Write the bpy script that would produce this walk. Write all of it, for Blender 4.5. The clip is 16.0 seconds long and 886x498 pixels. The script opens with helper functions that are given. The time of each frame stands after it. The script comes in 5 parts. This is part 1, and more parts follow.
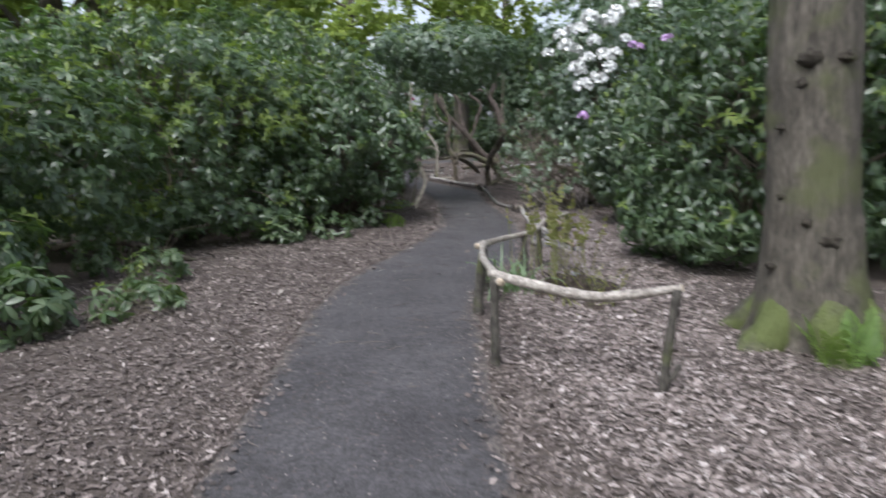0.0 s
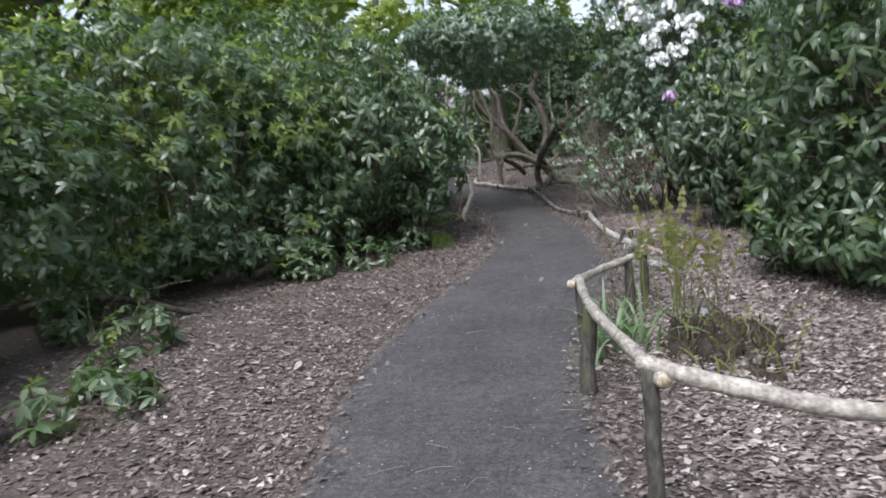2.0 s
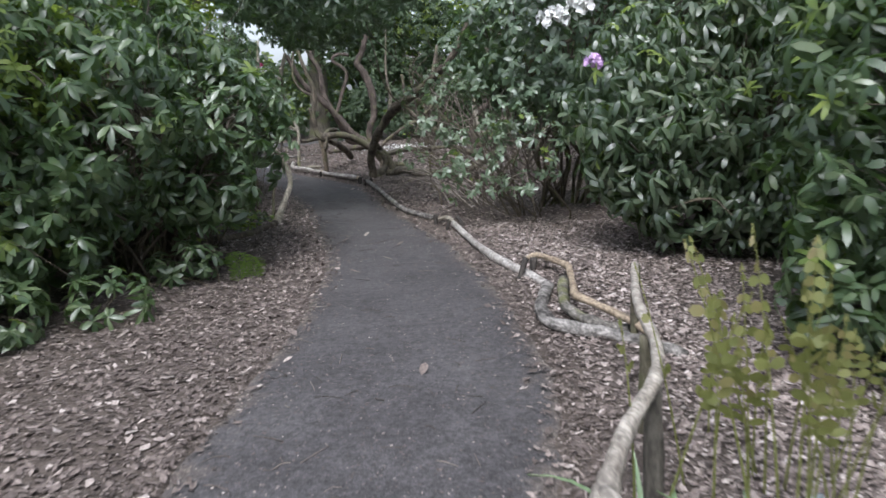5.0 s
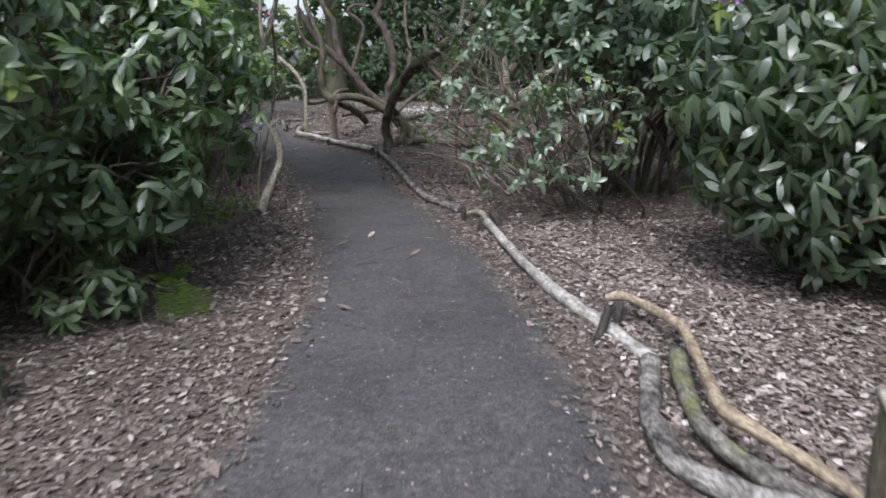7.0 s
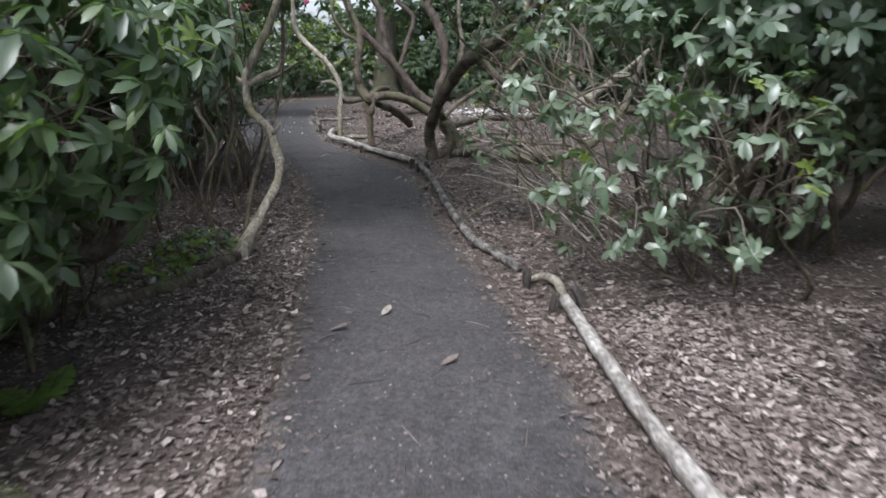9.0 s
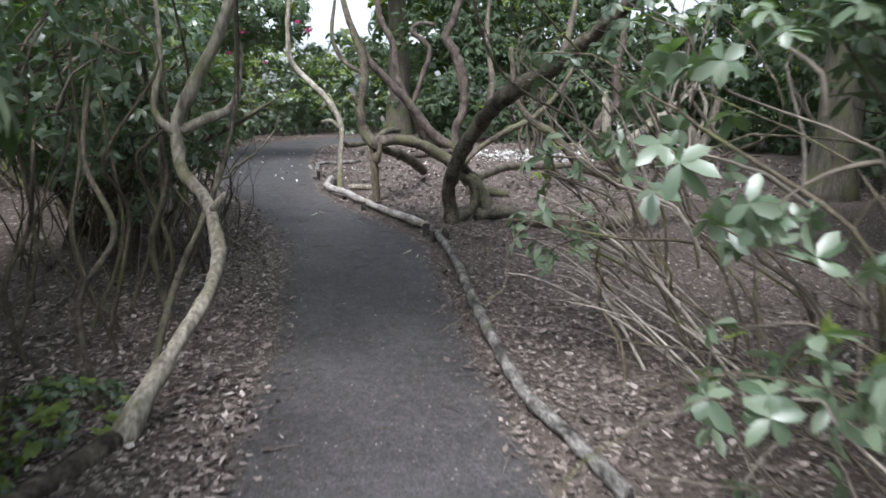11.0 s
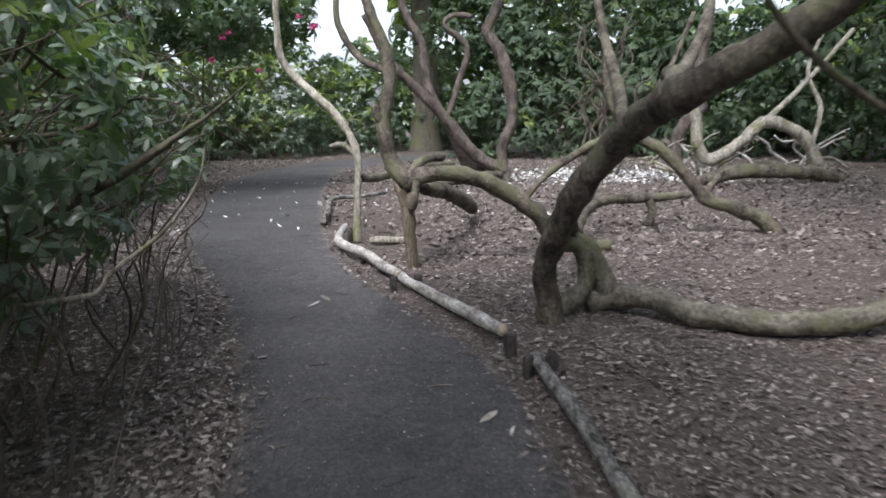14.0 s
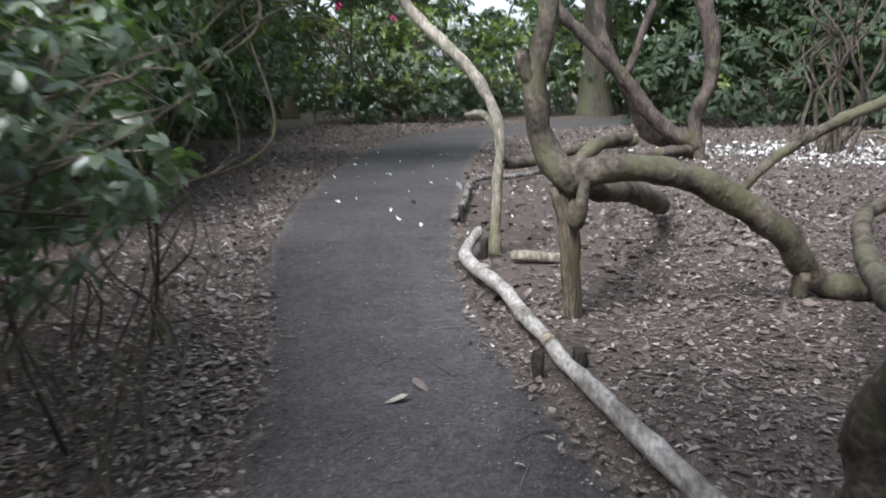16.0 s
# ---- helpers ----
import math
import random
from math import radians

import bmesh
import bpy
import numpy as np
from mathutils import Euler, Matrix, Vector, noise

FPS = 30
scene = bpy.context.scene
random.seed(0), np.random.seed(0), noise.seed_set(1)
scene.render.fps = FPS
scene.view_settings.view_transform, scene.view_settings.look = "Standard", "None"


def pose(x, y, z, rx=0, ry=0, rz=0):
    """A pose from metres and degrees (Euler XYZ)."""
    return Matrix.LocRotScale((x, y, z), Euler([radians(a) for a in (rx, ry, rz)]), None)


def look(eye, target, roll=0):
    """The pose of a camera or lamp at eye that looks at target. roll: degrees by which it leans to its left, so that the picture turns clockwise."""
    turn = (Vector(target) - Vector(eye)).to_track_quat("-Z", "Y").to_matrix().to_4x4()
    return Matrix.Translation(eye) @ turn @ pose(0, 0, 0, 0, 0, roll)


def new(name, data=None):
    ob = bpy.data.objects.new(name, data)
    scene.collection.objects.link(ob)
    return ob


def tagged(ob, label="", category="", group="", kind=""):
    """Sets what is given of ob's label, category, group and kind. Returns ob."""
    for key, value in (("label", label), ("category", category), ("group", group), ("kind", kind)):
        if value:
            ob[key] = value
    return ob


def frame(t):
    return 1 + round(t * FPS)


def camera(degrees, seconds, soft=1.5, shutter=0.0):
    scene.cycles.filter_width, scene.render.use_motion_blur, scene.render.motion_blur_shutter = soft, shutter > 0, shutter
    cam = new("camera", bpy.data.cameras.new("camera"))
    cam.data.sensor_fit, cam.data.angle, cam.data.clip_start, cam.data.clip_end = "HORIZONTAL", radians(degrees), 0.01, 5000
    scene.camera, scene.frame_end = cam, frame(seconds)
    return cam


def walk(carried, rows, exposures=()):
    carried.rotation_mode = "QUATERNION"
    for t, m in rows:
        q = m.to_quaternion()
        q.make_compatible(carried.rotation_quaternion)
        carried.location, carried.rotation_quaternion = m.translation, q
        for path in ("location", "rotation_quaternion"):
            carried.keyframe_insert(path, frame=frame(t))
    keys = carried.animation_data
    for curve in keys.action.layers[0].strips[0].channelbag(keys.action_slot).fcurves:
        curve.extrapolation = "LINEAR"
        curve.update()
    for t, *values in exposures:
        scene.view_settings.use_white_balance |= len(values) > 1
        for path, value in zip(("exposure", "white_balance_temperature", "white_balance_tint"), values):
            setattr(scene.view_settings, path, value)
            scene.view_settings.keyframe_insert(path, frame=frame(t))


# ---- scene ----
cam = camera(61.4, 16.0, 1.6, 0.5)
METRES, EYE, TILT, LEAN, TURN = 20.3, 1.5, 0.0, 0.0, 0.6
ROWS = [
    (0.0, 0.0, 0.0, 0.0, -0.2, -8.96, 1.25),
    (0.5, 0.0012, 0.0266, 0.0009, 4.52, -7.74, 1.35),
    (1.0, -0.0035, 0.0552, 0.002, 2.51, -9.05, 3.13),
    (1.5, -0.0079, 0.0808, -0.0001, 2.85, -6.2, 4.34),
    (2.0, -0.0123, 0.111, -0.0018, 2.32, -8.58, 5.33),
    (2.5, -0.0172, 0.1409, -0.0028, -0.68, -11.03, 5.47),
    (3.0, -0.0173, 0.1748, -0.0036, -1.92, -11.84, 4.35),
    (3.5, -0.0201, 0.2029, -0.004, -7.58, -10.07, 3.46),
    (6.0, -0.0101, 0.3495, -0.0065, -11.85, -12.92, 1.97),
    (6.5, -0.0051, 0.3776, -0.0069, -11.34, -13.86, 1.44),
    (7.0, 0.0031, 0.407, -0.0064, -9.73, -13.93, 1.52),
    (7.5, 0.0079, 0.437, -0.0068, -11.58, -15.29, 0.95),
    (8.0, 0.0146, 0.4684, -0.0086, -6.7, -16.19, 0.96),
    (8.5, 0.0171, 0.498, -0.0104, -6.88, -14.68, 0.25),
    (9.0, 0.0216, 0.5299, -0.0094, -5.6, -13.93, -0.05),
    (9.5, 0.0269, 0.5582, -0.0094, -4.11, -15.18, -0.32),
    (10.0, 0.0287, 0.5923, -0.0086, -4.66, -12.83, -0.83),
    (12.5, 0.0264, 0.761, -0.0075, -2.88, -10.85, -0.51),
    (13.0, 0.0271, 0.7951, -0.0071, -0.91, -10.41, 0.27),
    (13.5, 0.0237, 0.8242, -0.0084, -3.51, -9.29, 0.79),
    (14.0, 0.0215, 0.8585, -0.0087, -2.98, -10.42, 1.33),
    (14.5, 0.0228, 0.8895, -0.0078, 2.15, -10.74, 2.13),
    (15.0, 0.0214, 0.9244, -0.0071, 1.76, -11.17, 1.82),
    (15.5, 0.0223, 0.957, -0.0079, 10.02, -10.72, 1.73),
    (16.0, 0.0221, 0.992, -0.0103, 9.49, -13.07, 1.36),
]
EXPOSURES = [(0.0, 1.04, 5850, 12), (2.0, 1.18, 5850, 12), (8.0, 1.2, 5850, 12), (10.0, 1.45, 5850, 12), (12.5, 1.74, 5850, 12), (14.0, 1.58, 5850, 12), (16.0, 1.53, 5850, 12)]
SKY, SUN = 0.15, 1.1
walk(cam, [(t, pose(0, 0, EYE, TILT, LEAN, TURN) @ pose(METRES * x, METRES * y, METRES * z, 90 + pitch, roll, yaw)) for t, x, y, z, yaw, pitch, roll in ROWS], EXPOSURES)

# ---------------------------------------------------------------- world and light
world = bpy.data.worlds.new("sky")
scene.world = world
world.use_nodes = True
wn = world.node_tree
wn.nodes.clear()
sky = wn.nodes.new("ShaderNodeTexSky")
sky.sky_type, sky.sun_disc = "NISHITA", False
sky.sun_elevation, sky.sun_rotation = radians(55), radians(203)
sky.air_density, sky.dust_density, sky.ozone_density = 1.0, 4.0, 1.0
wash = wn.nodes.new("ShaderNodeMix")
wash.data_type = "RGBA"
wash.inputs["Factor"].default_value = 0.7
bw = wn.nodes.new("ShaderNodeRGBToBW")
bg = wn.nodes.new("ShaderNodeBackground")
bg.inputs["Strength"].default_value = SKY
wo = wn.nodes.new("ShaderNodeOutputWorld")
wn.links.new(sky.outputs[0], bw.inputs[0])
wn.links.new(sky.outputs[0], wash.inputs["A"])
wn.links.new(bw.outputs[0], wash.inputs["B"])
wn.links.new(wash.outputs["Result"], bg.inputs["Color"])
wn.links.new(bg.outputs[0], wo.inputs["Surface"])
sun = new("sun", bpy.data.lights.new("sun", "SUN"))
sun.data.energy, sun.data.angle, sun.data.color = SUN, radians(25), (1.0, 0.96, 0.9)
sun.matrix_world = look((-6, -14, 22), (0, 0, 0))

G = -0.15  # the ground's height at the start
LEVEL = np.array([(-8, -0.15), (9, -0.15), (11, -0.155), (13, -0.19), (14, -0.205), (15.4, -0.232), (18, -0.25), (21, -0.265), (22, -0.245), (23.3, -0.21), (25, -0.195), (30, -0.18), (46, -0.17)])


def level(y):
    """The path's height: it sinks a little towards the bend."""
    return np.interp(y, LEVEL[:, 0], LEVEL[:, 1])


RNG = np.random.default_rng(11)


# ---------------------------------------------------------------- materials
def material(name):
    m = bpy.data.materials.new(name)
    m.use_nodes = True
    n = m.node_tree.nodes
    return m, m.node_tree, n["Principled BSDF"], n["Material Output"]


def ramp(nt, source, stops):
    r = nt.nodes.new("ShaderNodeValToRGB")
    e = r.color_ramp.elements
    while len(e) < len(stops):
        e.new(0.5)
    for k, (p, c) in zip(e, stops):
        k.position, k.color = p, (*c, 1)
    nt.links.new(source, r.inputs[0])
    return r.outputs[0]


def tex(nt, kind, scale, stretch=(1, 1, 1), **sets):
    co = nt.nodes.new("ShaderNodeTexCoord")
    mp = nt.nodes.new("ShaderNodeMapping")
    mp.inputs["Scale"].default_value = stretch
    t = nt.nodes.new(kind)
    t.inputs["Scale"].default_value = scale
    for k, v in sets.items():
        t.inputs[k].default_value = v
    nt.links.new(co.outputs["Object"], mp.inputs[0])
    nt.links.new(mp.outputs[0], t.inputs["Vector"])
    return t


def blend(nt, fac, a, b, mode="MIX"):
    x = nt.nodes.new("ShaderNodeMix")
    x.data_type, x.blend_type = "RGBA", mode
    for sock, v in ((x.inputs["Factor"], fac), (x.inputs["A"], a), (x.inputs["B"], b)):
        if isinstance(v, (int, float)):
            sock.default_value = v
        elif isinstance(v, tuple):
            sock.default_value = (*v, 1)
        else:
            nt.links.new(v, sock)
    return x.outputs["Result"]


def bumped(nt, bsdf, height, strength, distance):
    b = nt.nodes.new("ShaderNodeBump")
    b.inputs["Strength"].default_value, b.inputs["Distance"].default_value = strength, distance
    nt.links.new(height, b.inputs["Height"])
    nt.links.new(b.outputs[0], bsdf.inputs["Normal"])


def leaf_material(name, stops, rough=0.38, through_light=0.25, glow=(0.16, 0.3, 0.04), spec=0.5):
    """Leaves: each leaf takes its own shade, with a paler midrib side to side."""
    m, nt, b, out = material(name)
    geo = nt.nodes.new("ShaderNodeNewGeometry")
    col = ramp(nt, geo.outputs["Random Per Island"], stops)
    n = tex(nt, "ShaderNodeTexNoise", 1.3, Detail=2.0)
    col = blend(nt, ramp(nt, n.outputs["Fac"], [(0.35, (0, 0, 0)), (0.7, (0.5, 0.5, 0.5))]), col, blend(nt, 0.6, col, (1.25, 1.25, 0.8), "MULTIPLY"))
    spots = tex(nt, "ShaderNodeTexNoise", 40.0, Detail=2.0)
    col = blend(nt, ramp(nt, spots.outputs["Fac"], [(0.55, (0, 0, 0)), (0.75, (0.4, 0.4, 0.4))]), col, (0.09, 0.075, 0.03))
    nt.links.new(col, b.inputs["Base Color"])
    b.inputs["Roughness"].default_value = rough
    b.inputs["Specular IOR Level"].default_value = spec
    tr = nt.nodes.new("ShaderNodeBsdfTranslucent")
    tr.inputs["Color"].default_value = (*glow, 1)
    mix = nt.nodes.new("ShaderNodeMixShader")
    mix.inputs[0].default_value = through_light
    nt.links.new(b.outputs[0], mix.inputs[1])
    nt.links.new(tr.outputs[0], mix.inputs[2])
    nt.links.new(mix.outputs[0], out.inputs["Surface"])
    return m


def bark(name, dark, light, moss=0.0, moss_colour=(0.1, 0.12, 0.03), scale=9.0, rough=0.85, stretch=(1, 1, 0.35), depth=0.01, soft=0.2):
    m, nt, b, out = material(name)
    n1 = tex(nt, "ShaderNodeTexNoise", scale, stretch, Detail=6.0, Roughness=0.65)
    n2 = tex(nt, "ShaderNodeTexNoise", scale * 5, stretch, Detail=4.0)
    n3 = tex(nt, "ShaderNodeTexNoise", 3.1, Detail=4.0)
    v = tex(nt, "ShaderNodeTexVoronoi", scale * 2.2, stretch)
    col = ramp(nt, n1.outputs["Fac"], [(0.5 - soft, dark), (0.5 + soft, light)])
    col = blend(nt, 0.8, col, ramp(nt, n2.outputs["Fac"], [(0.32, (0.4, 0.4, 0.4)), (0.68, (1.3, 1.3, 1.3))]), "MULTIPLY")
    if moss:
        col = blend(nt, ramp(nt, n3.outputs["Fac"], [(0.62 - moss * 0.3, (0, 0, 0)), (0.78 - moss * 0.3, (0.85, 0.85, 0.85))]), col, moss_colour)
    nt.links.new(col, b.inputs["Base Color"])
    b.inputs["Roughness"].default_value = rough
    b.inputs["Specular IOR Level"].default_value = 0.3
    h = blend(nt, 0.5, n2.outputs["Fac"], blend(nt, 0.5, n1.outputs["Fac"], v.outputs["Distance"]))
    bumped(nt, b, h, 1.0, depth)
    return m


def litter_ground():
    m, nt, b, out = material("leaf_litter_soil")
    n = tex(nt, "ShaderNodeTexNoise", 1.1, Detail=5.0)
    flakes = tex(nt, "ShaderNodeTexNoise", 22.0, (1.0, 0.7, 1.0), Detail=5.0, Roughness=0.7, Distortion=1.2)
    flakes2 = tex(nt, "ShaderNodeTexNoise", 48.0, (0.7, 1.0, 1.0), Detail=4.0, Roughness=0.7, Distortion=0.8)
    fine = tex(nt, "ShaderNodeTexNoise", 140.0, Detail=3.0)
    a = ramp(nt, flakes.outputs["Fac"], [(0.3, (0.055, 0.045, 0.038)), (0.48, (0.1, 0.082, 0.07)), (0.6, (0.165, 0.138, 0.118)), (0.75, (0.28, 0.242, 0.21))])
    c = ramp(nt, flakes2.outputs["Fac"], [(0.35, (0.03, 0.024, 0.02)), (0.52, (0.1, 0.08, 0.067)), (0.7, (0.28, 0.238, 0.203))])
    col = blend(nt, 0.5, a, c)
    col = blend(nt, ramp(nt, n.outputs["Fac"], [(0.35, (0, 0, 0)), (0.65, (0.5, 0.5, 0.5))]), col, (0.075, 0.06, 0.05))
    col = blend(nt, 0.5, col, ramp(nt, fine.outputs["Fac"], [(0.3, (0.55, 0.55, 0.55)), (0.7, (1.2, 1.2, 1.2))]), "MULTIPLY")
    nt.links.new(col, b.inputs["Base Color"])
    b.inputs["Roughness"].default_value = 0.9
    b.inputs["Specular IOR Level"].default_value = 0.2
    bumped(nt, b, blend(nt, 0.4, flakes.outputs["Fac"], flakes2.outputs["Fac"]), 0.8, 0.02)
    return m


def path_surface():
    m, nt, b, out = material("trodden_cinder_path")
    n = tex(nt, "ShaderNodeTexNoise", 1.4, Detail=6.0, Roughness=0.6)
    grain = tex(nt, "ShaderNodeTexNoise", 130.0, Detail=3.0)
    mid = tex(nt, "ShaderNodeTexNoise", 14.0, Detail=6.0, Roughness=0.7)
    v = tex(nt, "ShaderNodeTexVoronoi", 75.0)
    col = ramp(nt, n.outputs["Fac"], [(0.3, (0.052, 0.049, 0.05)), (0.7, (0.09, 0.086, 0.087))])
    col = blend(nt, 0.7, col, ramp(nt, grain.outputs["Fac"], [(0.3, (0.45, 0.45, 0.45)), (0.7, (1.45, 1.45, 1.45))]), "MULTIPLY")
    grit = tex(nt, "ShaderNodeTexNoise", 42.0, Detail=4.0, Roughness=0.75)
    col = blend(nt, 0.8, col, ramp(nt, grit.outputs["Fac"], [(0.34, (0.45, 0.44, 0.44)), (0.5, (1, 1, 1)), (0.68, (1.7, 1.68, 1.65))]), "MULTIPLY")
    col = blend(nt, 0.8, col, ramp(nt, mid.outputs["Fac"], [(0.35, (0.6, 0.58, 0.57)), (0.7, (1.25, 1.25, 1.25))]), "MULTIPLY")
    col = blend(nt, ramp(nt, v.outputs["Distance"], [(0.1, (0.35, 0.35, 0.35)), (0.22, (0, 0, 0))]), col, (0.25, 0.235, 0.22))
    v2 = tex(nt, "ShaderNodeTexVoronoi", 21.0, (1, 0.7, 1))
    bits = tex(nt, "ShaderNodeTexNoise", 3.3, Detail=3.0)
    spot = blend(nt, 1.0, ramp(nt, v2.outputs["Distance"], [(0.12, (0.9, 0.9, 0.9)), (0.2, (0, 0, 0))]), ramp(nt, bits.outputs["Fac"], [(0.45, (0, 0, 0)), (0.65, (0.7, 0.7, 0.7))]), "MULTIPLY")
    col = blend(nt, spot, col, (0.03, 0.027, 0.026))
    rim = nt.nodes.new("ShaderNodeAttribute")
    rim.attribute_name = "rim"
    flakes = tex(nt, "ShaderNodeTexNoise", 30.0, (1.0, 0.7, 1.0), Detail=5.0, Roughness=0.7, Distortion=1.0)
    patch = tex(nt, "ShaderNodeTexNoise", 5.0, Detail=5.0, Roughness=0.65)
    dirt = ramp(nt, flakes.outputs["Fac"], [(0.32, (0.05, 0.042, 0.036)), (0.5, (0.12, 0.1, 0.085)), (0.72, (0.32, 0.275, 0.235))])
    spread = nt.nodes.new("ShaderNodeMath")
    spread.operation = "ADD"
    nt.links.new(rim.outputs["Fac"], spread.inputs[0])
    nt.links.new(patch.outputs["Fac"], spread.inputs[1])
    col = blend(nt, ramp(nt, spread.outputs[0], [(0.72, (0, 0, 0)), (1.15, (0.95, 0.95, 0.95))]), col, dirt)
    nt.links.new(col, b.inputs["Base Color"])
    b.inputs["Roughness"].default_value = 0.8
    b.inputs["Specular IOR Level"].default_value = 0.35
    bumped(nt, b, blend(nt, 0.5, grain.outputs["Fac"], mid.outputs["Fac"]), 0.8, 0.012)
    return m


def plain(name, stops, rough=0.7, scale=30.0, spec=0.4, mottle=0.6):
    m, nt, b, out = material(name)
    geo = nt.nodes.new("ShaderNodeNewGeometry")
    col = ramp(nt, geo.outputs["Random Per Island"], stops)
    n = tex(nt, "ShaderNodeTexNoise", scale, Detail=4.0)
    col = blend(nt, mottle, col, ramp(nt, n.outputs["Fac"], [(0.32, (0.4, 0.38, 0.37)), (0.68, (1.25, 1.25, 1.25))]), "MULTIPLY")
    nt.links.new(col, b.inputs["Base Color"])
    b.inputs["Roughness"].default_value = rough
    b.inputs["Specular IOR Level"].default_value = spec
    return m


M_SOIL = litter_ground()
M_PATH = path_surface()
M_LEAF = leaf_material("dark_rhododendron_leaf", [(0.0, (0.034, 0.056, 0.03)), (0.5, (0.056, 0.09, 0.045)), (0.85, (0.082, 0.122, 0.06)), (1.0, (0.125, 0.162, 0.09))], rough=0.36, spec=0.6)
# Leaf colour darkened to put the far thicket's shade into it.
M_LEAF_SHADED = leaf_material("shade_darkened_evergreen_leaf", [(0.0, (0.018, 0.032, 0.018)), (0.6, (0.034, 0.054, 0.03)), (1.0, (0.06, 0.085, 0.045))], rough=0.62, through_light=0.15, spec=0.3)
# Greyish leaf, its base colours lightened to carry the sky's sheen.
M_LEAF_PALE = leaf_material("greyish_rhododendron_leaf", [(0.0, (0.06, 0.094, 0.06)), (0.5, (0.1, 0.142, 0.098)), (1.0, (0.17, 0.21, 0.155))], rough=0.33, spec=0.75)
M_LEAF_NEW = leaf_material("fresh_yellow_green_leaf", [(0.0, (0.08, 0.125, 0.03)), (0.5, (0.13, 0.185, 0.042)), (1.0, (0.2, 0.25, 0.06))], rough=0.5, through_light=0.4, glow=(0.3, 0.42, 0.06))
M_CANOPY = leaf_material("spring_beech_canopy_leaf", [(0.0, (0.08, 0.13, 0.03)), (0.5, (0.13, 0.19, 0.04)), (1.0, (0.2, 0.26, 0.06))], rough=0.6, through_light=0.5, glow=(0.4, 0.5, 0.1))
M_FERN = leaf_material("fern_green", [(0.0, (0.085, 0.15, 0.035)), (1.0, (0.14, 0.22, 0.055))], rough=0.6, through_light=0.4, glow=(0.3, 0.45, 0.06))
M_FERN_YOUNG = leaf_material("young_bronze_fern", [(0.0, (0.1, 0.115, 0.045)), (0.6, (0.16, 0.175, 0.06)), (1.0, (0.17, 0.14, 0.07))], rough=0.6, through_light=0.4, glow=(0.4, 0.42, 0.1))
M_STRAP = leaf_material("strap_leaf", [(0.0, (0.13, 0.2, 0.11)), (1.0, (0.26, 0.34, 0.2))], rough=0.4, through_light=0.3)
M_LITTER = plain("dry_fallen_leaf", [(0.0, (0.075, 0.06, 0.051)), (0.35, (0.125, 0.1, 0.088)), (0.75, (0.205, 0.168, 0.149)), (0.95, (0.33, 0.28, 0.252)), (1.0, (0.52, 0.462, 0.42))], rough=0.75, scale=75, mottle=0.7)
M_LITTER_PALE = plain("bleached_fallen_leaf", [(0.0, (0.16, 0.128, 0.113)), (0.4, (0.25, 0.205, 0.183)), (0.8, (0.37, 0.315, 0.285)), (1.0, (0.58, 0.52, 0.48))], rough=0.7, scale=60, mottle=0.6)
M_TWIG = plain("dead_twig", [(0.0, (0.04, 0.032, 0.026)), (0.7, (0.11, 0.09, 0.075)), (1.0, (0.26, 0.22, 0.185))], rough=0.85)
M_TWIG_PALE = plain("pale_bare_twig", [(0.0, (0.2, 0.17, 0.14)), (1.0, (0.44, 0.4, 0.35))], rough=0.8)
M_BUSH_TWIG = plain("grey_brown_bush_twig", [(0.0, (0.09, 0.075, 0.058)), (0.7, (0.17, 0.145, 0.115)), (1.0, (0.27, 0.24, 0.2))], rough=0.8)
M_LEAF_DULL = leaf_material("dull_grey_green_rhododendron_leaf", [(0.0, (0.034, 0.054, 0.034)), (0.5, (0.062, 0.09, 0.056)), (0.85, (0.095, 0.125, 0.08)), (1.0, (0.15, 0.175, 0.125))], rough=0.32, spec=0.75)
M_WHITE = plain("white_petal", [(0.0, (0.68, 0.7, 0.66)), (1.0, (0.86, 0.86, 0.84))], rough=0.6)
M_PURPLE = plain("mauve_petal", [(0.0, (0.48, 0.3, 0.56)), (1.0, (0.68, 0.48, 0.74))], rough=0.6)
M_PINK = plain("crimson_petal", [(0.0, (0.3, 0.03, 0.1)), (1.0, (0.45, 0.07, 0.18))], rough=0.6)
M_BEECH = bark("grey_green_beech_bark", (0.05, 0.044, 0.034), (0.145, 0.128, 0.1), moss=0.45, moss_colour=(0.085, 0.092, 0.04), scale=13.0, stretch=(1, 1, 0.16), depth=0.035)
M_MOSS = bark("mossy_root_bark", (0.06, 0.055, 0.04), (0.13, 0.12, 0.085), moss=0.85, moss_colour=(0.085, 0.105, 0.028), scale=12.0, stretch=(1, 1, 0.3), depth=0.03)
M_LIMB = bark("brown_rhododendron_bark", (0.034, 0.027, 0.021), (0.165, 0.14, 0.106), soft=0.15, moss=0.42, moss_colour=(0.105, 0.103, 0.058), scale=7.0, stretch=(1, 1, 0.8), depth=0.025)
M_LIMB_RED = bark("reddish_rhododendron_bark", (0.033, 0.026, 0.022), (0.15, 0.12, 0.1), moss=0.15, scale=7.0, depth=0.03)
M_LIMB_PALE = bark("pale_mossy_bark", (0.15, 0.132, 0.1), (0.44, 0.4, 0.325), moss=0.25, moss_colour=(0.13, 0.135, 0.05), scale=8.0, depth=0.02)
M_STEM = bark("shrub_stem_bark", (0.06, 0.05, 0.036), (0.16, 0.135, 0.095), moss=0.25, scale=14.0)
